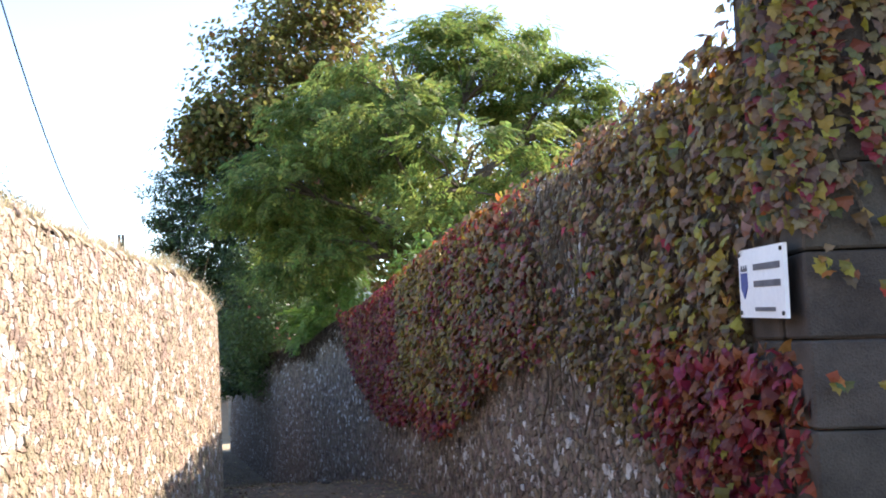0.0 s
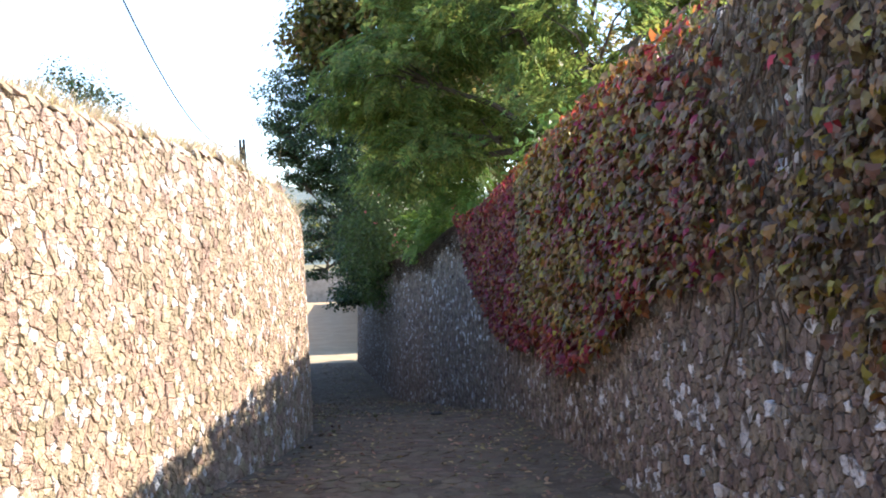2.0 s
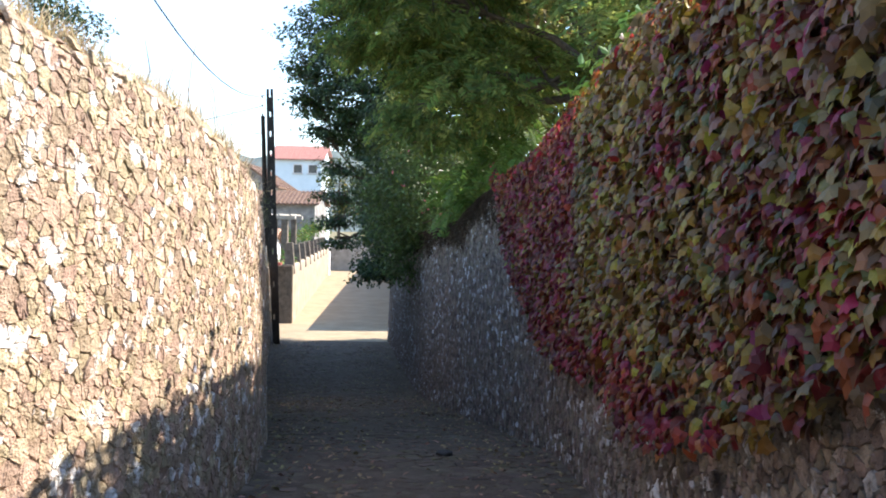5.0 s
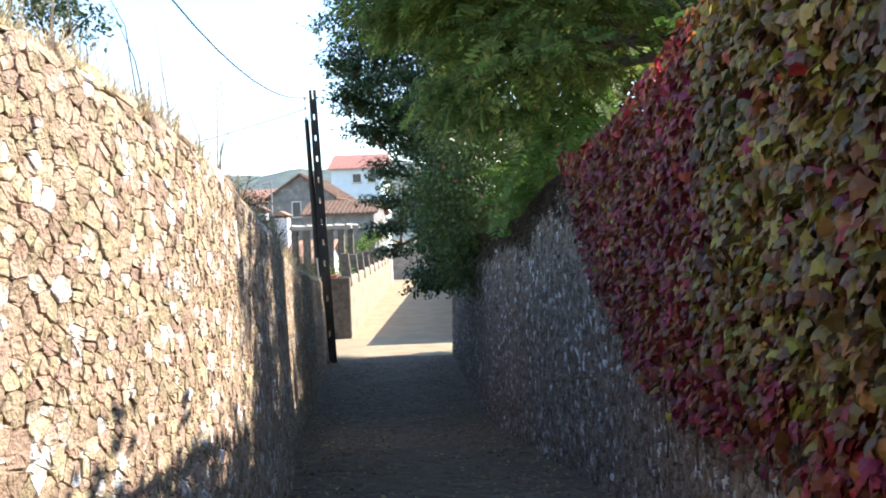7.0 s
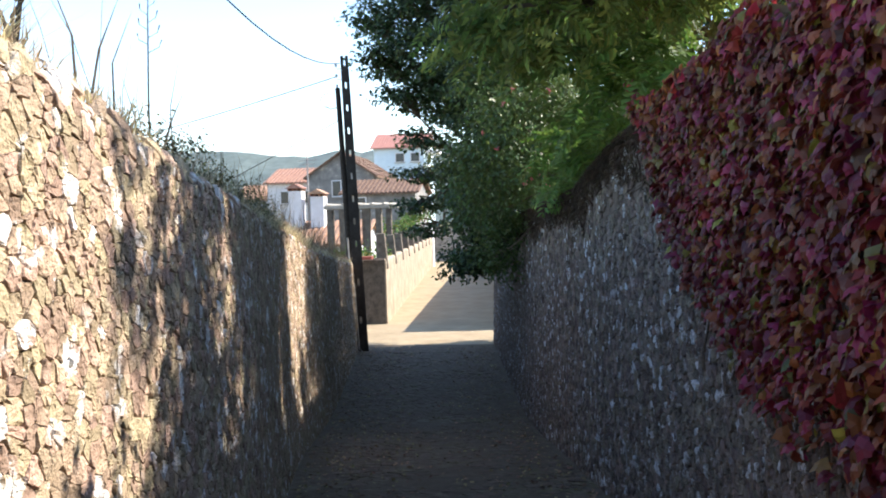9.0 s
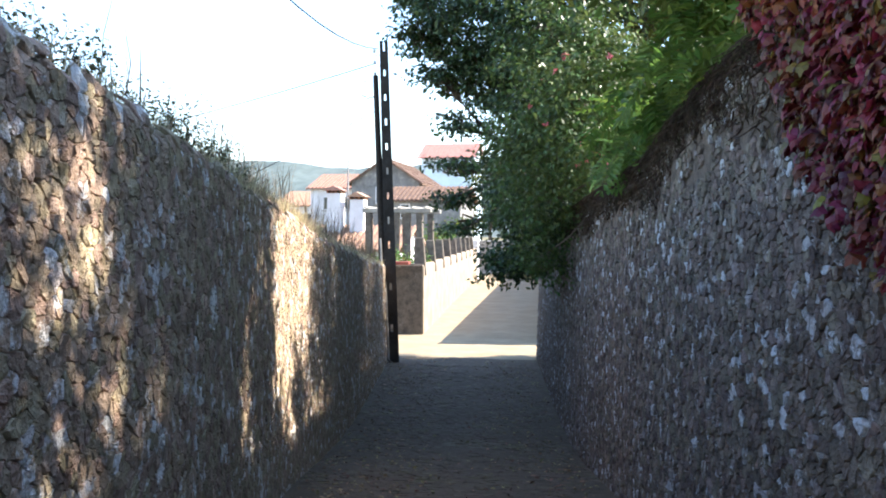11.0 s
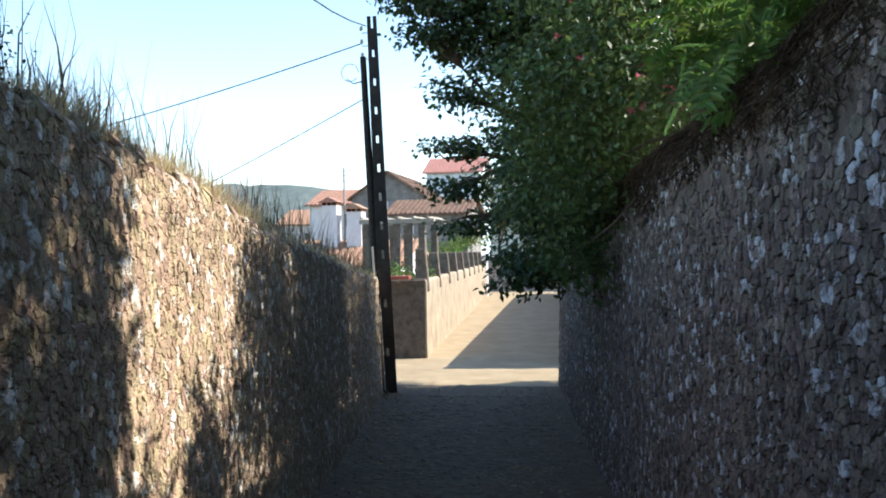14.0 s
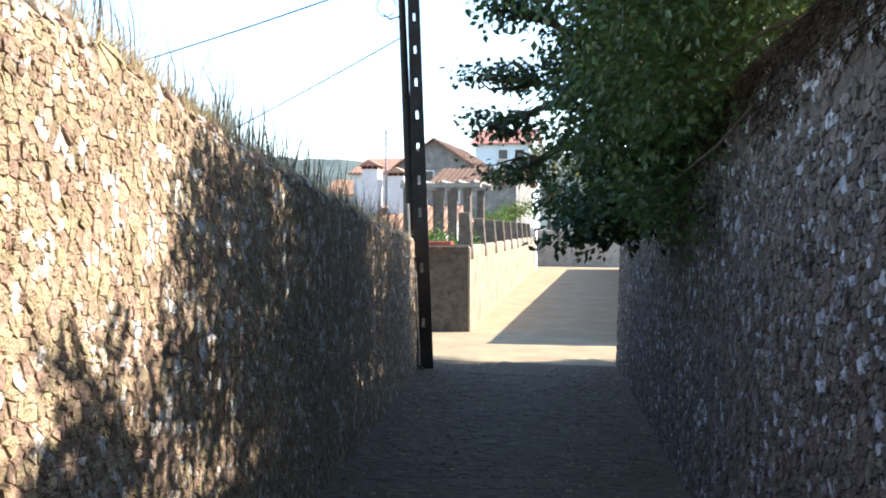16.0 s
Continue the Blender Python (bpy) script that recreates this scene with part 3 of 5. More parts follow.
camellia = tree("camellia_shrub", (1.9, 24.8, 0.9), (1.6, 24.8, 2.2), 0.045,
     [((1.3, 25.3, 3.1), (0.9, 1.0, 0.8), 5400), ((0.6, 26.2, 2.6), (0.9, 1.1, 0.7), 4800), ((1.45, 24.1, 2.5), (0.5, 0.7, 0.4), 1600),
      ((0.5, 26.9, 1.9), (0.7, 1.1, 0.6), 2250), ((0.9, 26.2, 4.0), (1.0, 1.1, 0.8), 4350), ((0.3, 27.2, 1.0), (0.45, 0.9, 0.4), 750), ((1.7, 26.8, 3.3), (1.0, 1.2, 1.0), 5100)],
     OVAL, 0.078, [(M_LEAF_CAMELLIA, 1.0)], "flowering camellia shrub leaning over a stone wall", rt, 0.16, 40, 0.8, 10, "shrub")
for i in range(16):
    c, r = [((1.3, 25.3, 3.1), (0.95, 1.0, 0.85)), ((1.5, 24.3, 2.45), (0.5, 0.6, 0.35))][i % 2]
    d = rt.normal(0, 1, 3) + np.array([-0.7, -0.8, 0.2])
    d /= np.linalg.norm(d)
    p = np.array(c) + d * np.array(r)
    me = scatter("flower", OVAL, np.tile(p, (9, 1)), rt.normal(0, 1, (9, 3)) + d * 1.5, rt.normal(0, 1, (9, 3)), np.full(9, 0.062), rt, 0.4)
    part("flower", me, M_FLOWER, camellia, "pink flower")
tree("fern_shrub", (2.75, 20.8, 1.6), (2.6, 20.8, 2.3), 0.03,
     [((2.2, 20.9, 2.75), (0.45, 0.9, 0.4), 330), ((1.95, 22.1, 2.4), (0.35, 0.6, 0.25), 150), ((2.6, 19.2, 2.9), (0.5, 0.9, 0.45), 80), ((2.4, 21.3, 3.5), (0.4, 0.5, 0.5), 200), ((1.75, 23.1, 2.75), (0.3, 0.6, 0.3), 80)],
     FROND, 0.34, [(M_LEAF_FRESH, 1.0)], "bright green fern-leaved shrub on a wall head", rt, 0.2, 10, 0.5, 4, "shrub")
tree("bay_shrub", (3.3, 13.8, 1.8), (3.2, 13.8, 2.9), 0.035,
     [((3.1, 12.6, 3.4), (0.3, 0.3, 0.42), 260), ((3.1, 13.5, 3.2), (0.4, 0.6, 0.35), 300), ((3.1, 14.8, 3.1), (0.45, 0.8, 0.4), 480), ((3.3, 16.2, 2.95), (0.5, 0.8, 0.4), 480)],
     OVAL, 0.11, [(M_LEAF_FRESH, 1.0)], "bright green shrub behind a creeper-clad wall", rt, 0.14, 24, 0.7, 4, "shrub")
tree("evergreen_shrub", (-5.8, 22.4, -1.0), (-5.7, 22.3, 4.2), 0.09,
     [((-5.7, 22.2, 5.8), (0.6, 0.6, 0.5), 700), ((-5.1, 22.2, 5.4), (0.5, 0.5, 0.4), 500), ((-6.3, 22.4, 5.3), (0.5, 0.5, 0.4), 500)],
     OVAL, 0.09, [(M_LEAF_DARK, 0.7), (M_WEED, 0.3)], "dark bushy shrub behind a sunlit wall", rt, 0.16, 30, 0.7, 6, "shrub")
tree("privet_shrub", (1.9, 38.7, -2.0), (1.8, 38.7, -0.4), 0.06,
     [((1.0, 38.3, 1.0), (0.5, 0.5, 0.5), 420), ((1.9, 38.5, 1.2), (0.8, 0.5, 0.6), 760), ((2.9, 38.9, 1.5), (0.8, 0.5, 0.6), 760),
      ((1.4, 38.8, 0.0), (0.5, 0.4, 0.6), 540), ((0.7, 38.5, 0.0), (0.35, 0.3, 0.5), 300), ((3.4, 38.9, 2.3), (0.8, 0.6, 0.5), 640),
      ((0.4, 38.6, -0.8), (0.3, 0.3, 0.5), 260)],
     OVAL, 0.13, [(M_LEAF_DARK, 0.8), (M_LEAF_CAMELLIA, 0.2)], "loose dark green shrub behind the end of a wall", rt, 0.13, 26, 0.7, 6, "shrub", hollow=0.2)
for bx, by, h in ((22.0, 52.0, 18.5), (25.5, 56.0, 18.0)):
    tree("distant_tree", (bx, by, -2.1), (bx, by, h * 0.6), 0.22,
         [((bx, by, h * 0.93), (0.8, 0.8, 1.2), 420), ((bx + 0.3, by, h * 0.8), (1.3, 1.2, 1.4), 600), ((bx - 0.4, by, h * 0.66), (1.7, 1.5, 1.5), 600)],
         OVAL, 0.3, [(M_LEAF_DARK, 1.0)], "distant dark tree behind a wall", rt, 0.35, 20, 0.7, 4)


# ---------------------------------------------------------------- creeper on the shaded wall
IVY_LOW = [(3.3, 1.35), (4.0, 1.1), (4.8, 1.3), (5.6, 1.55), (6.1, 1.8), (6.8, 1.85), (8.1, 1.72), (9.0, 1.35), (10.2, 1.0),
           (11, 0.88), (12.5, 0.98), (13.2, 0.88), (14.2, 0.85), (15.1, 0.9), (16.3, 1.32), (17.2, 1.85), (17.8, 2.55), (18.0, 2.9)]


def right_face(y, z, off):
    """A point on the shaded wall's face, off metres in front of it, and the way out of the wall."""
    x = np.interp(y, Rp[:, 1], Rp[:, 0])
    nx = np.interp(y, Rp[:, 1], Rn[:, 0])
    ny = np.interp(y, Rp[:, 1], Rn[:, 1])
    g = np.interp(y, [a for a, _ in GROUND], [b for _, b in GROUND])
    o = off - 0.03 * (z - g)
    return np.column_stack([x + nx * o, y + ny * o, z]), np.column_stack([nx, ny, np.zeros_like(nx)])


CORNER_AT = (2.462, 3.27, 0.0)


def creeper():
    r = np.random.default_rng(23)
    root = empty("creeper", (2.6, 8.0, 0.3), "autumn creeper in red, olive and green covering a stone wall", "climbing plant")
    n = 72000
    y = r.uniform(3.32, 18.0, n)
    top = np.interp(y, [a for a, _ in RIGHT_TOP], [b for _, b in RIGHT_TOP]) + np.where(y < 3.9, 1.1, 0.0)
    low = np.interp(y, [a for a, _ in IVY_LOW], [b for _, b in IVY_LOW])
    ragged = np.array([0.30 * noise.noise((a * 1.9, 3.0, 0)) + 0.20 * noise.noise((a * 5.3, 5.0, 0)) for a in y])
    z = low + (top + 0.06 - low) * r.uniform(0, 1, n)
    patch = np.array([noise.noise((a * 0.9, b * 1.1, 7.7)) for a, b in zip(y, z)])
    fine = np.array([noise.noise((a * 2.6, b * 2.6, 1.3)) for a, b in zip(y, z)])
    dense = np.where(y < 4.9, 0.55, np.where(y < 7.7 + 0.9 * patch + 0.5 * fine, np.where((z > 2.1 + 0.5 * fine) & (y > 5.8), 0.16, 0.62), 1.0))
    dense = np.where((y > 3.25) & (y < 4.75) & (z < 1.95), 1.0, dense)
    dense = np.where((y > 3.2) & (y < 3.92) & (z > 2.0) & (z < 2.45), 0.0, dense)
    dense = np.where((y > 14.5) & (z > 2.0), dense * 0.7, dense)
    foot = np.clip((z - low - ragged) / 0.55, 0, 1) ** 0.7      # thins out towards its foot
    dense = dense * (0.12 + 0.88 * foot)
    keep = (z > low + ragged - 0.25) & (r.uniform(0, 1, n) < dense * (0.75 + 0.9 * fine))
    y, z, patch, fine, top = y[keep], z[keep], patch[keep], fine[keep], top[keep]
    n = len(y)
    u = r.uniform(0, 1, n) + 0.5 * patch
    kind = np.full(n, 1)                                  # 0 crimson, 1 olive, 2 green, 3 brown, 4 scarlet
    kind[u > 0.97] = 2
    kind[u < 0.22] = 3
    red = ((y > 13.1 + 0.5 * fine) & (r.uniform(0, 1, n) < 0.95)) | ((y > 9.5) & (z < 1.35 + 0.25 * fine)) | ((y > 3.2) & (y < 4.8) & (z < 1.98))
    red |= (patch > 0.2) & (y < 12.8) & (r.uniform(0, 1, n) < 0.25)
    kind[red & (r.uniform(0, 1, n) < 0.93)] = 0
    kind[(y > 9.5) & (y < 14) & (r.uniform(0, 1, n) < 0.04 + 0.35 * fine)] = 0
    mid = (y > 6.4 + 1.2 * fine) & (y < 10.4 + 0.8 * fine) & (z > 1.4)
    turn = r.uniform(0, 1, n)
    kind[mid & (turn < 0.16 + 0.5 * fine)] = 0
    kind[mid & (turn > 0.78)] = 3
    brown = (y < 8.4) & (kind != 0) & (r.uniform(0, 1, n) < np.where((y > 5.0) & (z > 2.2), 0.6, 0.35))
    kind[brown] = 3
    edge = (z > top - 0.10) & (y > 6) & (r.uniform(0, 1, n) < 0.18)
    kind[edge] = 4
    kind[(r.uniform(0, 1, n) < 0.006)] = 4
    p, out = right_face(y, z, 0.06 + 0.10 * r.uniform(0, 1, n))
    size = np.where(y < 4.9, 0.062, np.where(y > 13.9, 0.058, np.where((y > 4.9) & (y < 7.6), 0.052, 0.062))) * r.uniform(0.5, 1.45, n)
    for i, m in enumerate((M_IVY_RED, M_IVY_OLIVE, M_IVY_GREEN, M_IVY_BROWN, M_IVY_BRIGHT)):
        s = kind == i
        me = scatter("leaves", LOBED, p[s], out[s] + np.array([0, 0, 0.45]), np.tile([0, 0, -1.0], (int(s.sum()), 1)), size[s], r, 0.5)
        tagged(part("leaves", me, m, root), kind="stuff")
    m = 430                                               # over the corner, above the blocks
    u = r.uniform(0, 1, m) ** 2.2 * 2.2
    zz = 2.45 + 1.9 * r.uniform(0, 1, m)
    m1 = m - 150                                          # two strands along the joints
    u[m1:] = r.uniform(0.03, 1.2, 150)
    zz[m1:] = np.where(np.arange(150) % 3 < 2, 2.33 - 0.5 * u[m1:], 1.86 - 0.12 * u[m1:]) + r.normal(0, 0.02, 150)
    shuffle = r.permutation(m)
    u, zz = u[shuffle], zz[shuffle]
    q = np.array(CORNER_AT)[None, :] + u[:, None] * np.array([0.96, -0.28, 0]) + np.array([-0.02, -0.06, 0])
    q[:, 2] = zz
    for lo, hi, mat in ((0, 0.45, M_IVY_OLIVE), (0.45, 0.7, M_IVY_GREEN), (0.7, 0.88, M_IVY_RED), (0.88, 0.93, M_IVY_BRIGHT), (0.93, 1, M_IVY_BROWN)):
        w = r.uniform(0, 1, m)
        s = (np.arange(m) / m >= lo) & (np.arange(m) / m < hi) & (w < 0.6)
        me = scatter("leaves", LOBED, q[s], np.tile([-0.28, -0.96, 0.4], (int(s.sum()), 1)), np.tile([0, 0, -1.0], (int(s.sum()), 1)), np.where(q[s][:, 2] < 2.44, 0.045, 0.066) * r.uniform(0.7, 1.3, int(s.sum())), r, 0.32)
        tagged(part("leaves", me, mat, root), kind="stuff")
    k = 1100                                              # brown and olive leaves wrapping the corner
    u = r.uniform(0, 1, k) ** 1.8 * 0.75
    zz = 2.3 + 2.1 * r.uniform(0, 1, k) ** 0.8
    ok = (zz > 2.42 + 0.6 * u) | (r.uniform(0, 1, k) < 0.08)
    u, zz = u[ok], zz[ok]
    k = len(u)
    q = np.array(CORNER_AT)[None, :] + u[:, None] * np.array([0.96, -0.28, 0]) + np.array([-0.03, -0.06, 0])
    q[:, 2] = zz
    turn = r.uniform(0, 1, k)
    for lo, hi, mat in ((0, 0.55, M_IVY_BROWN), (0.55, 0.8, M_IVY_OLIVE), (0.8, 1, M_IVY_RED)):
        w = (turn >= lo) & (turn < hi)
        me = scatter("leaves", LOBED, q[w], np.tile([-0.4, -0.9, 0.4], (int(w.sum()), 1)), np.tile([0, 0, -1.0], (int(w.sum()), 1)),
                     0.058 * r.uniform(0.6, 1.3, int(w.sum())), r, 0.4)
        tagged(part("leaves", me, mat, root), kind="stuff")
    k = 620                                               # leaves over the arris and the short face
    zz = 2.46 + 1.9 * r.uniform(0, 1, k)
    v = r.uniform(-0.10, 0.42, k)
    q = np.array(CORNER_AT)[None, :] + np.where(v[:, None] > 0, v[:, None] * np.array([0.235, 0.972, 0]), -v[:, None] * np.array([0.96, -0.28, 0]))
    q += np.array([-0.05, -0.04, 0]) * r.uniform(0.6, 1.6, (k, 1))
    q[:, 2] = zz
    turn = r.uniform(0, 1, k)
    for lo, hi, mat in ((0, 0.4, M_IVY_BROWN), (0.4, 0.72, M_IVY_OLIVE), (0.72, 0.88, M_IVY_GREEN), (0.88, 1, M_IVY_RED)):
        w = (turn >= lo) & (turn < hi)
        me = scatter("leaves", LOBED, q[w], np.tile([-0.8, -0.6, 0.4], (int(w.sum()), 1)), np.tile([0, 0, -1.0], (int(w.sum()), 1)),
                     0.06 * r.uniform(0.6, 1.3, int(w.sum())), r, 0.4)
        tagged(part("leaves", me, mat, root), kind="stuff")
    for i in range(46):                                   # bare stems over the blocks
        u0, z0 = r.uniform(0.0, 1.6), r.uniform(2.2, 3.6)
        way = r.uniform(-0.6, 0.6)
        pts = []
        for j in range(9):
            pts.append((CORNER_AT[0] + 0.96 * u0 - 0.012, CORNER_AT[1] - 0.28 * u0 - 0.022, z0))
            u0 = max(u0 + way * 0.09 + r.normal(0, 0.05), 0.0)
            z0 = min(z0 + r.uniform(0.02, 0.17), 4.3)
        bm = bmesh.new()
        tube(bm, pts, np.linspace(r.uniform(0.006, 0.014), 0.003, 9).tolist(), 5)
        part("stem", bm, M_BARK, root)
    for i in range(130):                                  # bare climbing stems
        y0 = r.uniform(4.2, 17.0) if i < 50 else r.uniform(4.4, 7.8)
        t = lerp_table(RIGHT_TOP, y0) + (1.1 if y0 < 3.9 else 0)
        z0 = r.uniform(lerp_table(IVY_LOW, y0) - 0.5, t - 0.4)
        ys, zs = [y0], [z0]
        for k in range(9):
            ys.append(ys[-1] + r.normal(0, 0.09))
            zs.append(min(zs[-1] + r.uniform(0.05, 0.22), t))
        q, _ = right_face(np.array(ys), np.array(zs), np.full(10, 0.055))
        bm = bmesh.new()
        tube(bm, q.tolist(), np.linspace(0.009, 0.003, 10).tolist(), 5)
        part("stem", bm, M_BARK, root)


creeper()


# ---------------------------------------------------------------- dry grass and weeds on the wall heads
def blades(name, at, height, lean, rng, width=0.006):
    n = len(at)
    a = rng.uniform(0, math.tau, n)
    d = np.column_stack([np.cos(a), np.sin(a), np.zeros(n)])
    tilt = np.column_stack([rng.normal(0, lean, n), rng.normal(0, lean, n), np.ones(n)])
    h = np.asarray(height)[:, None]
    w = width * (0.6 + 0.8 * rng.uniform(0, 1, (n, 1)))
    p = np.asarray(at)
    mid = p + tilt * h * 0.55
    tip = p + tilt * h + np.column_stack([rng.normal(0, lean, n), rng.normal(0, lean, n), np.zeros(n)]) * h * 0.7
    v = np.stack([p - d * w, p + d * w, mid + d * w * 0.7, mid - d * w * 0.7, tip], 1)
    f = [t for j in range(n) for t in ((5 * j, 5 * j + 1, 5 * j + 2, 5 * j + 3), (5 * j + 3, 5 * j + 2, 5 * j + 4))]
    return mesh_of(name, v.reshape(-1, 3).tolist(), f)


def head_points(line, nrm, top, y, inset, thick_of):
    x = np.interp(y, line[:, 1], line[:, 0])
    nx = np.interp(y, line[:, 1], nrm[:, 0])
    ny = np.interp(y, line[:, 1], nrm[:, 1])
    z = np.interp(y, [a for a, _ in top], [b for _, b in top])
    return np.column_stack([x - nx * inset, y - ny * inset, z - thick_of])


rg = np.random.default_rng(31)
n = 17500
y = np.concatenate([rg.uniform(5.5, 14, 7500), rg.uniform(14, 36, 7500), rg.uniform(19.3, 24.6, n - 15000)])
at = head_points(Lp, Ln, LEFT_TOP, y, 0.11 + 0.4 * rg.uniform(0, 1, n) ** 1.3, 0.03)
clumpy = np.array([noise.noise((q * 1.7, 0, 0)) for q in y])
hh = (0.05 + 0.10 * rg.uniform(0, 1, n)) * (1 + 0.8 * clumpy) * np.where((y > 19.3) & (y < 24.6), 1.1, 1.0)
me = blades("dry_grass", at, hh * 1.2, 0.5, rg, 0.003)
me.materials.append(M_STRAW)
tagged(new("dry_grass", me), "short dry straw grass along a wall head", "grass", kind="stuff")
n = 1500
y = np.where(np.arange(n) < 300, rg.uniform(11.5, 33, n), np.where(np.arange(n) < 700, rg.uniform(18.5, 26, n), rg.uniform(24, 35, n)))
at = head_points(Lp, Ln, LEFT_TOP, y, 0.15 + 0.4 * rg.uniform(0, 1, n), 0.02)
me = blades("dry_stalks", at, (0.16 + 0.62 * rg.uniform(0, 1, n) ** 2.2), 0.14, rg, 0.005)
me.materials.append(M_STALK)
tagged(new("dry_stalks", me), "thin dry weed stalks standing on a wall head", "weeds", kind="stuff")
n = 3500
y = rg.uniform(5, 37.9, n)
at = head_points(Rp, Rn, RIGHT_TOP, y, 0.12 + 0.4 * rg.uniform(0, 1, n), 0.03)
me = blades("wall_grass", at, 0.05 + 0.14 * rg.uniform(0, 1, n), 0.4, rg)
me.materials.append(M_WEED)
tagged(new("wall_grass", me), "dull green grass along a shaded wall head", "grass", kind="stuff")
M_DEAD = leaf_material("dead_brown_stem", (0.035, 0.026, 0.018), (0.10, 0.07, 0.048), 0.4, 0.15, 0.9, 0.1)
n = 26000
y = rg.uniform(15.5, 37.8, n)
drop = np.array([0.22 + 0.22 * noise.noise((q * 0.7, 2.0, 0)) + 0.16 * noise.noise((q * 2.9, 4.0, 0)) for q in y]) * 1.7 * rg.uniform(0, 1, n) ** 1.9
z = np.interp(y, [a for a, _ in RIGHT_TOP], [b for _, b in RIGHT_TOP]) + 0.03 - np.clip(drop, 0, 0.7)
at, _ = right_face(y, z, rg.uniform(-0.04, 0.05, n))
me = blades("dead_fringe", at, -(0.03 + 0.08 * rg.uniform(0, 1, n)), 0.9, rg, 0.006)
me.materials.append(M_DEAD)
tagged(new("dead_fringe", me), "matted dead brown stems hanging from a wall head", "dead vines", kind="stuff")
for wy, wh in ((15.0, 0.22), (15.9, 0.18), (17.2, 0.24), (18.3, 0.26), (19.1, 0.15)):
    q = head_points(Lp, Ln, LEFT_TOP, np.array([wy]), 0.3, 0.02)[0]
    tree("weed_bush", tuple(q), (q[0], q[1], q[2] + wh * 0.4), 0.012,
         [((q[0], q[1], q[2] + wh * 0.6), (wh * 0.7, wh * 0.9, wh * 0.5), int(3000 * wh)), ((q[0] + 0.1, q[1] + 0.3, q[2] + wh * 0.4), (wh * 0.5, wh * 0.6, wh * 0.4), int(1700 * wh))],
         OVAL, 0.021, [(M_WEED, 0.9), (M_LEAF_OLIVE, 0.1)], "small dusty weed bush growing on a wall head", rg, 0.05, 18, 0.7, 16, "shrub", on_head=True)

weed = empty("tall_weed", (-0.80, 15.7, 2.06), "single tall dry weed stalk with a branched head on a wall", "weed")
bm = bmesh.new()
tube(bm, [(-0.80, 15.7, 2.0), (-0.81, 15.71, 2.5), (-0.80, 15.72, 3.0), (-0.79, 15.72, 3.2)], [0.007, 0.006, 0.004, 0.002], 6)
part("stalk", bm, M_STALK, weed)
for k in range(9):
    zz, sgn = 2.82 + 0.042 * k, (-1) ** k
    reach = 0.075 - 0.005 * k
    bm = bmesh.new()
    tube(bm, [(-0.80, 15.72, zz), (-0.80 + sgn * reach * 0.7, 15.72 + 0.02 * sgn, zz + 0.03), (-0.80 + sgn * reach, 15.73, zz + 0.07)],
         [0.0025, 0.002, 0.004], 5)
    part("twig", bm, M_STALK, weed)

# ---------------------------------------------------------------- ashlar pier with the street plate
M_ENAMEL = material("white_enamel", (0.74, 0.75, 0.78), (0.80, 0.81, 0.83), 4, 0.3, 0.0, 40, spec=0.5)
M_BLUE = material("blue_enamel", (0.03, 0.05, 0.22), (0.05, 0.08, 0.30), 9, 0.35, 0.0, 40)
M_INK = material("grey_ink", (0.06, 0.06, 0.08), (0.12, 0.12, 0.14), 9, 0.5, 0.0, 40)
M_IRON = material("dark_iron", (0.03, 0.028, 0.026), (0.07, 0.065, 0.06), 20, 0.6, 0.2, 80, metal=0.6)


pier = empty("wall_corner", (2.42, 3.3, 0.5), "high corner wall of weathered granite blocks with thin joints", "wall", kind="structure")
FRONT = Vector((0.96, -0.28, 0)).normalized()           # the face towards the street, from the lane's corner
SIDE = Vector((0.235, 0.972, 0)).normalized()            # the short face towards the lane
CORNER = Vector((2.462, 3.27, 0))


def course(start, way, inward, length, z, rb, parent):
    """One course of long blocks along a face."""
    u = -rb.uniform(0, 0.9)
    while u < length:
        w = rb.uniform(1.5, 2.4)
        u0, u1 = max(u, 0.0), min(u + w, length)
        u += w
        if u1 - u0 < 0.1:
            continue
        bm = bmesh.new()
        box(bm, (u0 + 0.003, rb.uniform(-0.006, 0.006), 0.004), (u1 - 0.003, 0.3, 0.331), None, 0.010)
        m = Matrix(((way.x, inward.x, 0, start.x), (way.y, inward.y, 0, start.y), (0, 0, 1, z), (0, 0, 0, 1)))
        bmesh.ops.transform(bm, matrix=m, verts=bm.verts)
        bmesh.ops.recalc_face_normals(bm, faces=bm.faces)
        part("block", bm, M_ASHLAR, parent)


rb = np.random.default_rng(3)
for k in range(-5, 8):
    z = 2.0 + k * 0.335
    course(CORNER, FRONT, Vector((0.28, 0.96, 0)), 6.5, z, rb, pier)
    course(CORNER + SIDE * 0.312, SIDE, Vector((0.972, -0.235, 0)), 0.36, z, rb, pier)

sign = empty("street_sign", (2.46, 3.58, 2.10), "white enamel street plate with a blue crest, screwed to a wall", "sign")
ang = math.degrees(math.atan2(0.115, 0.535))
SM = pose(2.482, 3.583, 2.237, 2.0, 0, -ang)


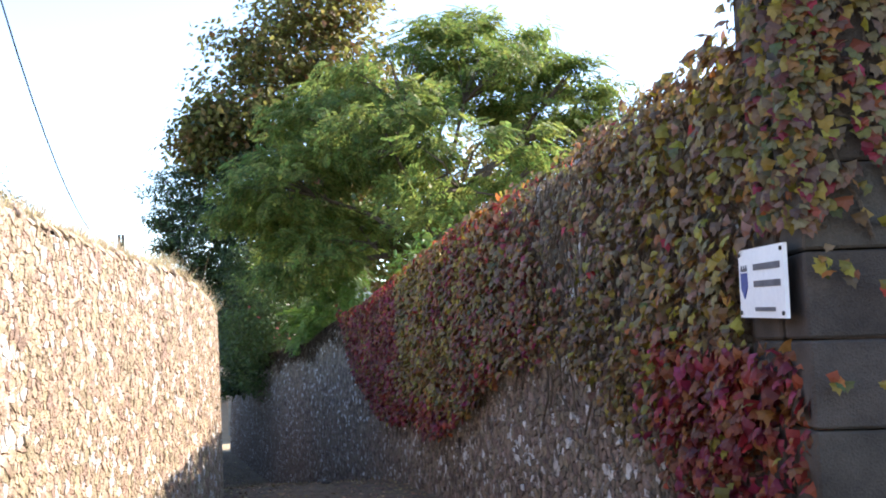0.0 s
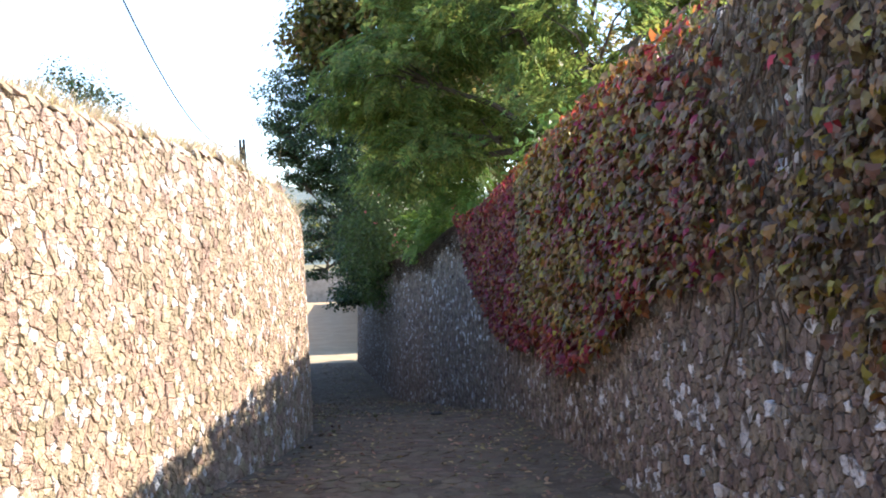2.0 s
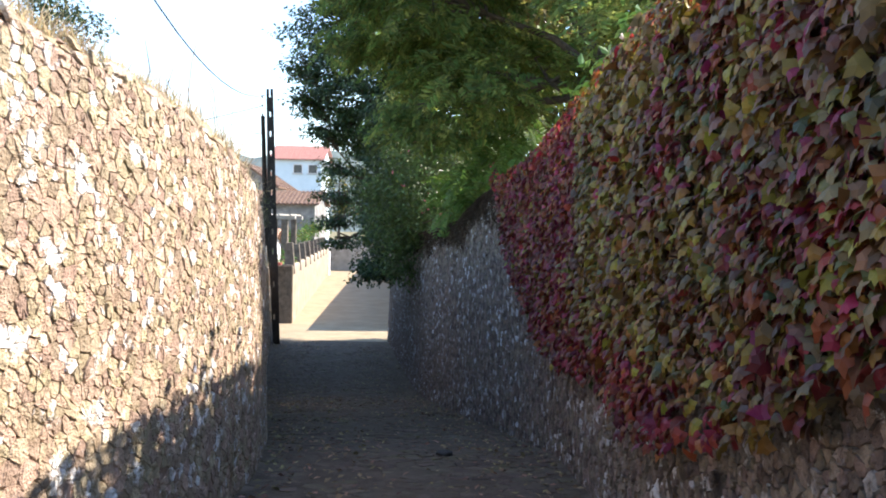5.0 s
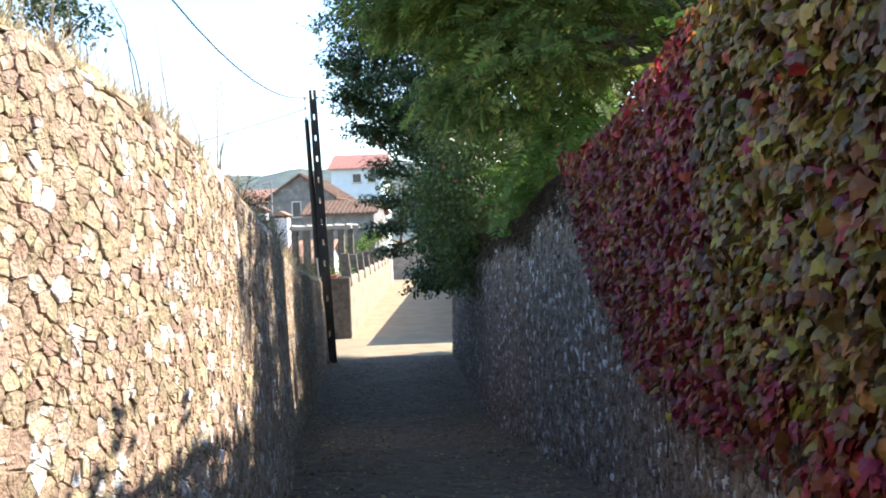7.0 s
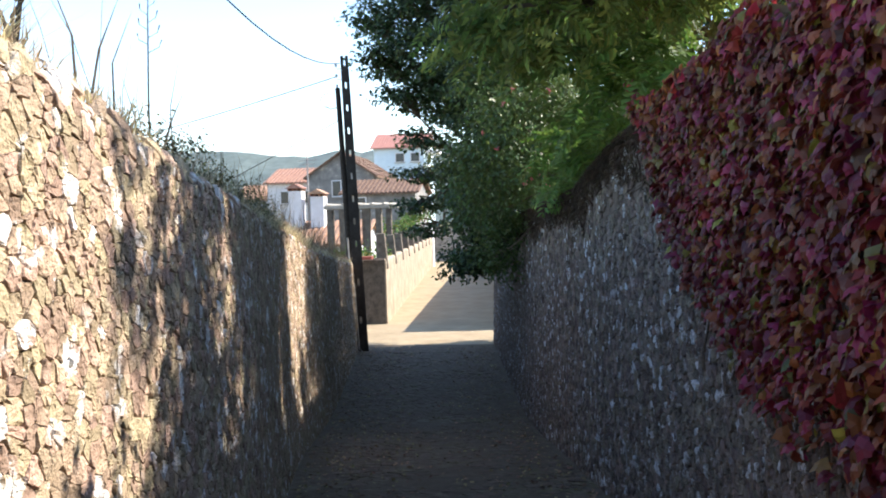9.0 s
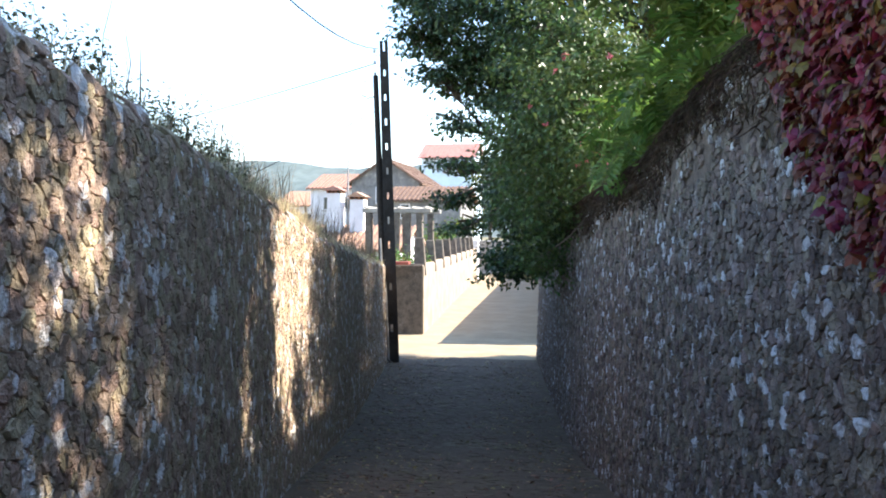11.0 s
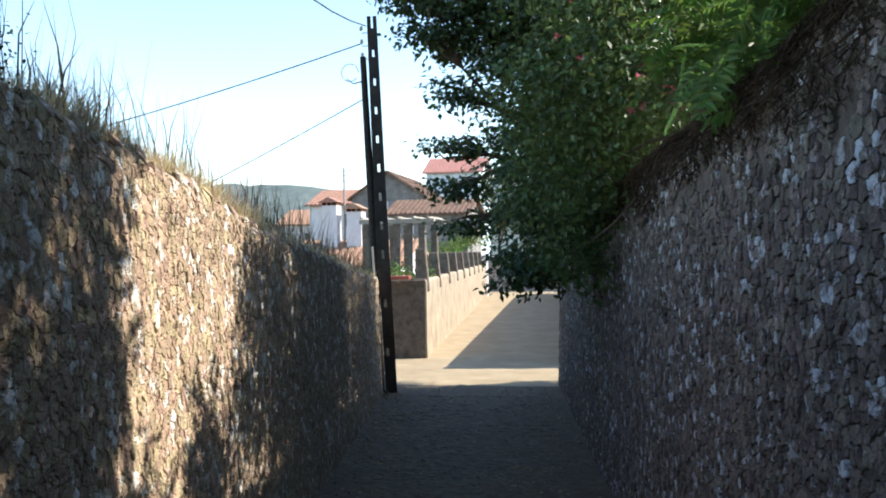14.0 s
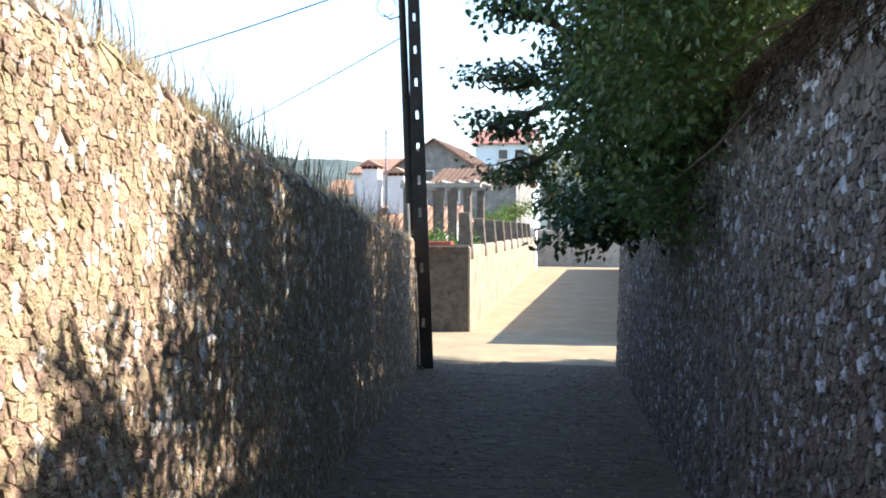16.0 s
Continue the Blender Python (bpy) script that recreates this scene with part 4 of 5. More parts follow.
def flat(name, poly, depth, mat, parent, label=""):
    """A thin plate from a polygon in the sign's plane: u runs down the lane, w up; it faces the lane."""
    bm = bmesh.new()
    a = [bm.verts.new((-depth, u, w)) for u, w in poly]
    b = [bm.verts.new((0.004, u, w)) for u, w in poly]
    bm.faces.new(a)
    bm.faces.new(b[::-1])
    for i in range(len(a)):
        j = (i + 1) % len(a)
        bm.faces.new((a[i], b[i], b[j], a[j]))
    bmesh.ops.recalc_face_normals(bm, faces=bm.faces)
    bmesh.ops.transform(bm, matrix=SM, verts=bm.verts)
    return part(name, bm, mat, parent, label)


def rect(u0, u1, w0, w1):
    return [(u0, w0), (u1, w0), (u1, w1), (u0, w1)]


flat("plate", rect(-0.265, 0.265, -0.145, 0.145), 0.012, M_ENAMEL, sign)
flat("crest", [(0.235, 0.045), (0.155, 0.045), (0.155, -0.02), (0.195, -0.065), (0.235, -0.02)], 0.016, M_BLUE, sign, "blue shield crest")
for k in range(3):
    u = 0.235 - k * 0.029
    flat("crown_point", [(u, 0.052), (u - 0.022, 0.052), (u - 0.011, 0.078)], 0.016, M_INK, sign)
for u0, u1, w in ((-0.225, 0.075, 0.052), (-0.225, 0.075, -0.018), (-0.16, 0.07, -0.118)):
    flat("text_bar", rect(u0, u1, w, w + (0.026 if w > -0.1 else 0.017)), 0.015, M_INK, sign)
for u in (-0.245, 0.245):
    for w in (-0.125, 0.125):
        flat("corner_screw", [(u + 0.009 * math.cos(t * math.tau / 8), w + 0.009 * math.sin(t * math.tau / 8)) for t in range(8)], 0.018, M_IRON, sign)

# ---------------------------------------------------------------- pole at the lane's end
M_WOOD_POLE = material("dark_tarred_wood", (0.018, 0.014, 0.011), (0.055, 0.044, 0.036), 14, 0.9, 0.5, 60)
M_PIPE = material("grey_conduit", (0.22, 0.21, 0.20), (0.36, 0.34, 0.32), 6, 0.6, 0.1, 50)
M_WIRE = material("black_cable", (0.02, 0.02, 0.02), (0.05, 0.05, 0.05), 20, 0.6, 0.0, 50)
M_GLASS_INS = material("white_porcelain", (0.6, 0.6, 0.58), (0.75, 0.75, 0.72), 9, 0.25, 0.0, 40, spec=0.5)


def along(t, lo=(-4.08, 36.25, -2.05), hi=(-4.41, 36.42, 6.5)):
    return Vector(lo).lerp(Vector(hi), t)


pole = empty("utility_pole", (-4.0, 36.25, -1.96), "leaning dark concrete utility pole pierced by slots", "pole")
up_z = (along(1) - along(0)).normalized()
across_x = (Vector((0.97, 0.24, 0)) - up_z * up_z.dot(Vector((0.97, 0.24, 0)))).normalized()
lean_m = Matrix((across_x, up_z.cross(across_x), up_z)).transposed().to_4x4()
H = (along(1) - along(0)).length


def pole_piece(bm, u0, u1, z0, z1):
    """A length of the pole between two heights; u is across, as shares of its half width."""
    v = []
    for z in (z0, z1):
        hw = 0.17 - 0.06 * z / H
        hd = 0.12 - 0.05 * z / H
        for a, b in ((u0, -1), (u1, -1), (u1, 1), (u0, 1)):
            v.append(bm.verts.new(Matrix.Translation(along(0)) @ lean_m @ Vector((a * hw, b * hd, z))))
    for q in ((3, 2, 1, 0), (4, 5, 6, 7), (0, 1, 5, 4), (1, 2, 6, 5), (2, 3, 7, 6), (3, 0, 4, 7)):
        bm.faces.new([v[i] for i in q])


for u0, u1 in ((-1, -0.21), (0.21, 1)):
    bm = bmesh.new()
    pole_piece(bm, u0, u1, 0, H)
    bmesh.ops.recalc_face_normals(bm, faces=bm.faces)
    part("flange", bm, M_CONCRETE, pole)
z = 0.0
while z < H - 0.1:
    solid = 0.46 if z > 2.2 else 0.9
    bm = bmesh.new()
    pole_piece(bm, -0.205, 0.205, z, min(z + solid, H))
    bmesh.ops.recalc_face_normals(bm, faces=bm.faces)
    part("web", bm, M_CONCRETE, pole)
    z += solid + 0.19
for z in (7.6, 7.9, 8.2):
    bm = bmesh.new()
    c = Matrix.Translation(along(0)) @ lean_m @ Vector((-0.10, 0, z))
    tube(bm, [c, c + Vector((-0.14, 0, 0)), c + Vector((-0.16, 0, 0.08))], [0.012, 0.012, 0.012], 6)
    tube(bm, [c + Vector((-0.16, 0, 0.06)), c + Vector((-0.16, 0, 0.12)), c + Vector((-0.16, 0, 0.16))], [0.035, 0.045, 0.02], 8)
    part("insulator", bm, M_GLASS_INS, pole, "white porcelain insulator on an iron hook")
for dx, top, r in ((-0.16, 1.9, 0.03), (-0.24, 3.2, 0.024)):
    bm = bmesh.new()
    tube(bm, [(-4.0 + dx + 0.12, 35.95, -1.93), (-4.0 + dx + 0.02, 36.02, -1.86), (-4.0 + dx, 36.08, -1.7), (-4.0 + dx - 0.05 * top, 36.12, top - 1.9)], [r, r, r, r], 8)
    part("conduit", bm, M_PIPE, pole, "grey conduit pipe")
bm = bmesh.new()
box(bm, (-4.36, 36.02, 0.0), (-4.22, 36.10, 0.24), None, 0.01)
part("junction_box", bm, M_IRON, pole)

wood = empty("wooden_pole", (-4.29, 36.32, -1.96), "slim tarred wooden pole beside a concrete pole", "pole")
bm = bmesh.new()
tube(bm, [(-4.29, 36.32, -2.1), (-4.43, 36.36, 1.5), (-4.62, 36.4, 5.6)], [0.10, 0.09, 0.07], 10)
part("shaft", bm, M_WOOD_POLE, wood)
bm = bmesh.new()
tube(bm, [(-4.62, 36.38, 5.05), (-4.85, 36.38, 5.0), (-5.0, 36.38, 5.12)], [0.015, 0.015, 0.012], 6)
part("bracket", bm, M_IRON, wood)
bm = bmesh.new()
ring = [(-4.92 + 0.2 * math.cos(a), 36.36, 5.25 + 0.2 * math.sin(a)) for a in np.linspace(0, 5.6, 16)]
tube(bm, ring, [0.009] * 16, 5)
part("cable_coil", bm, M_WIRE, wood, "loose coil of black cable")


def wire(a, b, sag, r=0.016):
    a, b = Vector(a), Vector(b)
    bm = bmesh.new()
    pts = [a.lerp(b, t) - Vector((0, 0, 4 * sag * t * (1 - t))) for t in np.linspace(0, 1, 25)]
    tube(bm, pts, [r] * 25, 5)
    me = bpy.data.meshes.new("overhead_wire")
    bm.to_mesh(me)
    bm.free()
    me.materials.append(M_WIRE)
    tagged(new("overhead_wire", me), "thin black overhead cable strung from a pole", "cable", group="overhead cables")


wire((-4.55, 36.4, 6.3), (-2.6, 0.0, 15.3), 3.98)
wire((-4.72, 36.6, 5.95), (-26.0, 38.0, 2.4), 0.5, 0.015)
wire((-4.7, 36.7, 4.7), (-13.0, 36.5, 0.9), 0.1, 0.012)

# ---------------------------------------------------------------- road beyond the lane
M_TILE = material("terracotta_tile", (0.235, 0.118, 0.085), (0.41, 0.235, 0.172), 5, 0.85, 0.3, 60, "object", 0.2)
M_TILE_RED = material("red_coping", (0.20, 0.05, 0.04), (0.34, 0.10, 0.07), 5, 0.85, 0.3, 60)
M_WHITE = material("whitewashed_wall", (0.60, 0.57, 0.56), (0.80, 0.78, 0.78), 1.2, 0.9, 0.1, 40, stain=(0.42, 0.39, 0.36), stain_scale=0.9, stain_cut=0.68)
M_BLUEWALL = material("pale_blue_wall", (0.50, 0.60, 0.66), (0.64, 0.73, 0.78), 0.8, 0.9, 0.1, 40)
M_RUIN = material("old_granite_wall", (0.13, 0.125, 0.12), (0.30, 0.285, 0.26), 2.0, 0.92, 0.4, 30, stain=(0.40, 0.38, 0.34), stain_scale=2.0, stain_cut=0.6)
M_DARKROOF = material("old_brown_roof", (0.10, 0.06, 0.045), (0.24, 0.15, 0.10), 3, 0.9, 0.4, 40)
M_DARK = material("dark_window", (0.02, 0.022, 0.025), (0.05, 0.05, 0.055), 3, 0.2, 0.0, 40, spec=0.5)

corner, end = Vector((-4.7, 43.5, -2.1)), Vector((-7.3, 75.5, -1.75))
# granite darkened for the shade on the garden posts; pergola posts share it
M_POST = material("shaded_granite_post", (0.08, 0.064, 0.05), (0.20, 0.165, 0.13), 4, 0.92, 0.4, 50)
# front turned from the sun: its shade is put into a darker stone colour
M_SHADEFRONT = material("shaded_stone_front", (0.055, 0.042, 0.032), (0.15, 0.118, 0.09), 5, 0.92, 0.7, 40,
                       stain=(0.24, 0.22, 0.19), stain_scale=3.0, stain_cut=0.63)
garden = empty("wall_garden", corner, "plastered garden wall, sunlit along the road, with granite posts", "wall", kind="structure")


def run_wall(name, a, b, za, zb, thick, mat, parent, low=0.25, round_top=True):
    """A straight wall from a to b with tops za and zb; its face lies on the line, the body to its left."""
    d = (b - a).to_2d().normalized()
    nrm = Vector((-d.y, d.x))
    bm = bmesh.new()
    prof = [(0, -low), (0, None), (0.06, 0.07), (thick - 0.06, 0.07), (thick, None), (thick, -low)]
    rings = []
    n = 14
    for i in range(n + 1):
        t = i / n
        p = a.lerp(b, t)
        top = za + (zb - za) * t
        ring = []
        for off, h in prof:
            zz = p.z + h if h is not None and h < 0 else top + (h or 0)
            wob = 0.015 * noise.noise((t * 20, off * 9, 1.0))
            ring.append(bm.verts.new((p.x + nrm.x * (off + wob), p.y + nrm.y * (off + wob), zz + wob)))
        rings.append(ring)
    for r0, r1 in zip(rings, rings[1:]):
        for k in range(len(prof) - 1):
            bm.faces.new((r0[k], r1[k], r1[k + 1], r0[k + 1]))
    bm.faces.new(rings[0])
    bm.faces.new(rings[-1][::-1])
    bmesh.ops.recalc_face_normals(bm, faces=bm.faces)
    return part(name, bm, mat, parent)


run_wall("roadside_face", corner, end, 0.27, 0.30, 0.32, M_RENDERWALL, garden)
run_wall("front_face", Vector((-13.0, 42.6, -1.9)), Vector((-4.74, 43.44, -2.1)), 0.32, 0.30, 0.32, M_SHADEFRONT, garden)
bm = bmesh.new()
box(bm, (-13.0, 42.9, 0.36), (-5.1, 43.25, 0.47), None, 0.02)
part("tile_coping", bm, M_TILE_RED, garden, "red tile coping")
for i in range(9):
    t = 0.012 + i * 0.108
    p = corner.lerp(end, t)
    bm = bmesh.new()
    hh = 1.02 if i == 0 else 0.9
    vs = box(bm, (-0.22, -0.15, -0.3), (0.22, 0.15, hh), None, 0.03)
    for v in bm.verts:
        if v.co.z > hh * 0.6:
            v.co.x *= 0.72
            v.co.y *= 0.8
            v.co.x -= 0.05
    bmesh.ops.transform(bm, matrix=pose(p.x - 0.16, p.y, 0.26, 0, 0, 5), verts=bm.verts)
    part("post", bm, M_POST, garden, "weathered granite vine post")
bm = bmesh.new()
box(bm, (-7.75, 75.4, -2.0), (-7.2, 75.95, 0.95), None, 0.03)
part("end_pillar", bm, M_WHITE, garden, "whitewashed end pillar")

east2 = empty("wall_east_far", (0.15, 42.4, -2.1), "high plastered wall shading the road", "wall", kind="structure")
run_wall("face", Vector((-2.0, 80.0, -1.8)), Vector((0.0, 42.3, -2.1)), 1.15, 1.0, 0.4, M_RENDERWALL, east2)
run_wall("return_face", Vector((0.0, 42.25, -2.1)), Vector((9.0, 43.2, -2.1)), 1.0, 1.0, 0.4, M_RENDERWALL, east2)
for gx, gy in ((-0.32, 42.5), (-0.55, 45.2)):
    gp = empty("gate_post", (gx, gy, -2.1), "pale concrete gate post beside the road", "post", "gate posts")
    bm = bmesh.new()
    box(bm, (gx - 0.12, gy - 0.12, -2.2), (gx + 0.12, gy + 0.12, 0.1), None, 0.02)
    part("shaft", bm, M_CONCRETE_PALE, gp)
    bm = bmesh.new()
    box(bm, (gx - 0.16, gy - 0.16, 0.1), (gx + 0.16, gy + 0.16, 0.2), None, 0.02)
    part("cap", bm, M_CONCRETE_PALE, gp)


# ---------------------------------------------------------------- houses
def tiled_roof(parent, x0, x1, y0, y1, ze, zr, mat, along_x=True, label="terracotta tile roof"):
    """A pitched roof with raised tile rows; the ridge runs across the view if along_x."""
    bm = bmesh.new()
    rows = max(8, int(((x1 - x0) if along_x else (y1 - y0)) / 0.30))
    ym, xm = (y0 + y1) / 2, (x0 + x1) / 2
    for i in range(rows):
        for k, lift in ((0, 0.0), (0.5, 0.06)):
            a, b = (i + k) / rows, (i + k + 0.5) / rows
            if along_x:
                xa, xb = x0 + (x1 - x0) * a, x0 + (x1 - x0) * b
                for ya in (y0, y1):
                    q = [(xa, ya, ze + lift), (xb, ya, ze + lift), (xb, ym, zr + lift), (xa, ym, zr + lift)]
                    lo = [bm.verts.new(p) for p in q]
                    hi = [bm.verts.new((p[0], p[1], p[2] - 0.12)) for p in q]
                    bm.faces.new(lo)
                    bm.faces.new(hi[::-1])
                    for s in range(4):
                        bm.faces.new((lo[s], hi[s], hi[(s + 1) % 4], lo[(s + 1) % 4]))
            else:
                ya, yb = y0 + (y1 - y0) * a, y0 + (y1 - y0) * b
                for xa in (x0, x1):
                    q = [(xa, ya, ze + lift), (xa, yb, ze + lift), (xm, yb, zr + lift), (xm, ya, zr + lift)]
                    lo = [bm.verts.new(p) for p in q]
                    hi = [bm.verts.new((p[0], p[1], p[2] - 0.12)) for p in q]
                    bm.faces.new(lo)
                    bm.faces.new(hi[::-1])
                    for s in range(4):
                        bm.faces.new((lo[s], hi[s], hi[(s + 1) % 4], lo[(s + 1) % 4]))
    bmesh.ops.recalc_face_normals(bm, faces=bm.faces)
    return part("roof", bm, mat, parent, label)


def house(name, x0, x1, y0, y1, zb, ze, zr, wall_mat, roof_mat, label, along_x=True, over=0.35, windows=(), roof_label="terracotta tile roof"):
    """A house with gables, an overhanging tiled roof and windows in the face towards the lane."""
    h = empty(name, ((x0 + x1) / 2, (y0 + y1) / 2, zb), label, "house")
    bm = bmesh.new()
    xm, ym = (x0 + x1) / 2, (y0 + y1) / 2
    if along_x:
        prof = [(y0, zb), (y1, zb), (y1, ze), (ym, zr - 0.15), (y0, ze)]
        a = [bm.verts.new((x0, p, q)) for p, q in prof]
        b = [bm.verts.new((x1, p, q)) for p, q in prof]
    else:
        prof = [(x0, zb), (x1, zb), (x1, ze), (xm, zr - 0.15), (x0, ze)]
        a = [bm.verts.new((p, y0, q)) for p, q in prof]
        b = [bm.verts.new((p, y1, q)) for p, q in prof]
    bm.faces.new(a)
    bm.faces.new(b[::-1])
    for i in range(5):
        bm.faces.new((a[i], b[i], b[(i + 1) % 5], a[(i + 1) % 5]))
    bmesh.ops.recalc_face_normals(bm, faces=bm.faces)
    part("body", bm, wall_mat, h)
    slope = (zr - ze) / (((y1 - y0) if along_x else (x1 - x0)) / 2)
    dz = over * slope
    if along_x:
        tiled_roof(h, x0 - over, x1 + over, y0 - over, y1 + over, ze - dz, zr, roof_mat, True, roof_label)
    else:
        tiled_roof(h, x0 - over, x1 + over, y0 - over, y1 + over, ze - dz, zr, roof_mat, False, roof_label)
    for wx, wz, w, hh in windows:
        bm = bmesh.new()
        box(bm, (wx - w / 2 - 0.08, y0 - 0.05, wz - 0.08), (wx + w / 2 + 0.08, y0 + 0.02, wz + hh + 0.08), None, 0.005)
        win = part("window", bm, M_WHITE, h)
        bm = bmesh.new()
        box(bm, (wx - w / 2, y0 - 0.07, wz), (wx + w / 2, y0 - 0.03, wz + hh))
        part("pane", bm, M_DARK, win, "dark glass pane")
        bm = bmesh.new()
        box(bm, (wx - w / 2 - 0.15, y0 - 0.18, wz - 0.16), (wx + w / 2 + 0.15, y0 - 0.002, wz - 0.085))
        part("sill", bm, M_CONCRETE_PALE, win)
    return h


low_house = house("low_house", -14.5, -7.7, 53.0, 58.0, -1.9, 0.75, 1.75, M_WHITE, M_TILE, "low whitewashed house with a red tile roof", True, 0.3,
                  [(-9.2, -1.0, 0.7, 0.8)])
for cx, ct in ((-11.3, 3.3), (-10.18, 3.0)):
    bm = bmesh.new()
    box(bm, (cx - 0.34, 54.7, 0.3), (cx + 0.34, 55.4, ct), None, 0.015)
    ch = part("chimney", bm, M_WHITE, low_house, "tall whitewashed chimney")
    for k in range(4):
        bm = bmesh.new()
        u = cx - 0.33 + k * 0.22
        box(bm, (u - 0.03, 54.68, ct), (u + 0.03, 55.42, ct + 0.12))
        part("cap_support", bm, M_TILE, ch)
    bm = bmesh.new()
    a = [(cx - 0.48, ct + 0.12), (cx + 0.48, ct + 0.12), (cx, ct + 0.36)]
    f = [bm.verts.new((u, 54.55, w)) for u, w in a]
    g = [bm.verts.new((u, 55.55, w)) for u, w in a]
    bm.faces.new(f)
    bm.faces.new(g[::-1])
    for k in range(3):
        bm.faces.new((f[k], g[k], g[(k + 1) % 3], f[(k + 1) % 3]))
    bmesh.ops.recalc_face_normals(bm, faces=bm.faces)
    part("cap", bm, M_TILE, ch, "red tiled chimney cap")
aerial = empty("aerial_mast", (-10.75, 55.2, 0.9), "thin pale aerial mast on a roof", "aerial")
bm = bmesh.new()
tube(bm, [(-10.75, 55.2, 0.6), (-10.75, 55.2, 5.0)], [0.05, 0.04], 8)
part("mast", bm, M_PIPE, aerial)
for z, w in ((4.8, 0.5), (4.6, 0.4), (4.35, 0.3)):
    bm = bmesh.new()
    tube(bm, [(-10.75 - w, 55.2, z), (-10.75 + w, 55.2, z + 0.05)], [0.015, 0.015], 5)
    part("rod", bm, M_PIPE, aerial)

pergola = empty("pergola", (-7.3, 52.0, -1.9), "old concrete pergola frame carrying vines", "pergola")
rp = np.random.default_rng(17)
for bx in (-8.4, -7.85, -7.3, -6.75, -6.2):
    for by in (50.4, 52.6):
        bm = bmesh.new()
        w, lean_x = rp.uniform(0.10, 0.15), rp.uniform(-0.08, 0.08)
        box(bm, (bx - w, by - w, -2.0), (bx + w, by + w, 2.28), None, 0.025)
        for v in bm.verts:
            v.co.x += lean_x * (v.co.z + 2.0) / 4.3 + rp.uniform(-0.015, 0.015)
        part("post", bm, M_POST, pergola, "weathered granite post")
for by in (50.4, 52.6):
    bm = bmesh.new()
    box(bm, (-8.7, by - 0.13, 2.28), (-5.75, by + 0.13, 2.46), None, 0.02)
    part("beam", bm, M_CONCRETE_PALE, pergola)
for x in (-8.5, -7.8, -7.1, -6.5, -5.95):
    bm = bmesh.new()
    box(bm, (x - 0.05, 49.9, 2.464), (x + 0.05, 53.0, 2.54), None, 0.01)
    part("rafter", bm, M_CONCRETE_PALE, pergola)
for vx, vy, vz in ((-6.4, 46.0, 0.3), (-8.0, 62.0, 1.2), (-7.5, 68.0, 1.8)):
    tree("vine", (vx, vy, -2.0), (vx, vy, vz - 0.5), 0.04,
         [((vx, vy, vz), (0.9, 0.9, 0.5), 520), ((vx + 0.5, vy + 0.6, vz + 0.2), (0.8, 0.8, 0.4), 320)],
         OVAL, 0.16, [(M_LEAF_FRESH, 0.8), (M_LEAF_OLIVE, 0.2)], "leafy green vine in a garden", rt, 0.2, 22, 0.7, 4, "vine")

ruin = house("stone_house", -17.0, -11.9, 78.0, 88.0, -2.0, 5.2, 6.9, M_RUIN, M_DARKROOF, "old roofed granite house with small windows", False, 0.3,
             [(-14.8, 3.6, 0.6, 1.1), (-13.1, 3.4, 0.6, 1.0)], "old brown tile roof")
shed = house("stone_shed", -12.4, -7.6, 70.0, 76.0, -2.0, 3.6, 4.5, M_RUIN, M_DARKROOF, "low granite shed with an old brown tile roof", True, 0.3,
             [(-11.2, 2.4, 0.5, 0.8)], "old brown tile roof")
white = house("white_house", -21.0, -16.6, 80.5, 88.0, -2.0, 4.9, 6.1, M_WHITE, M_TILE, "whitewashed house with a terracotta roof", True, 0.3,
              [(-19.6, 3.2, 0.6, 0.9), (-18.0, 3.2, 0.6, 0.9)])
blue = house("blue_house", -18.2, -12.6, 110.0, 118.0, -2.2, 9.7, 11.4, M_BLUEWALL, M_TILE, "pale blue two-storey house with a red roof", True, 0.4,
             [(-13.6, 8.0, 0.9, 0.9), (-15.3, 8.0, 0.9, 0.9)])
bm = bmesh.new()
box(bm, (-12.59, 110.6, 8.9), (-11.2, 116.0, 9.2), None, 0.02)
part("balcony", bm, M_WHITE, blue)
house("far_cottage", -29.0, -23.0, 95.0, 103.0, -2.0, 4.0, 5.4, M_WHITE, M_TILE, "distant whitewashed cottage with a red roof", True, 0.3, [(-26.0, 2.2, 0.8, 0.9)])
cross = empty("wall_cross", (-4.0, 86.0, -1.9), "grey plastered wall closing the road bend", "wall", kind="structure")
run_wall("face", Vector((-12.0, 86.0, -1.9)), Vector((6.0, 85.0, -1.9)), 0.7, 0.9, 0.4, M_CONCRETE_PALE, cross)


for vx, vy, h in ((-8.8, 95.0, 10.6), (-5.6, 97.0, 10.2), (-2.4, 95.0, 10.8), (1.0, 96.0, 10.0)):
    tree("roadside_tree", (vx, vy, -2.0), (vx, vy, 1.5), 0.2,
         [((vx, vy, h * 0.62), (1.9, 1.5, 1.7), 900), ((vx - 0.6, vy, h * 0.36), (1.8, 1.5, 1.5), 800), ((vx + 0.9, vy, h * 0.45), (1.5, 1.4, 1.6), 700)],
         OVAL, 0.3, [(M_LEAF_DARK, 0.8), (M_LEAF_OLIVE, 0.2)], "dark green tree behind a road bend", rt, 0.32, 26, 0.7, 5)


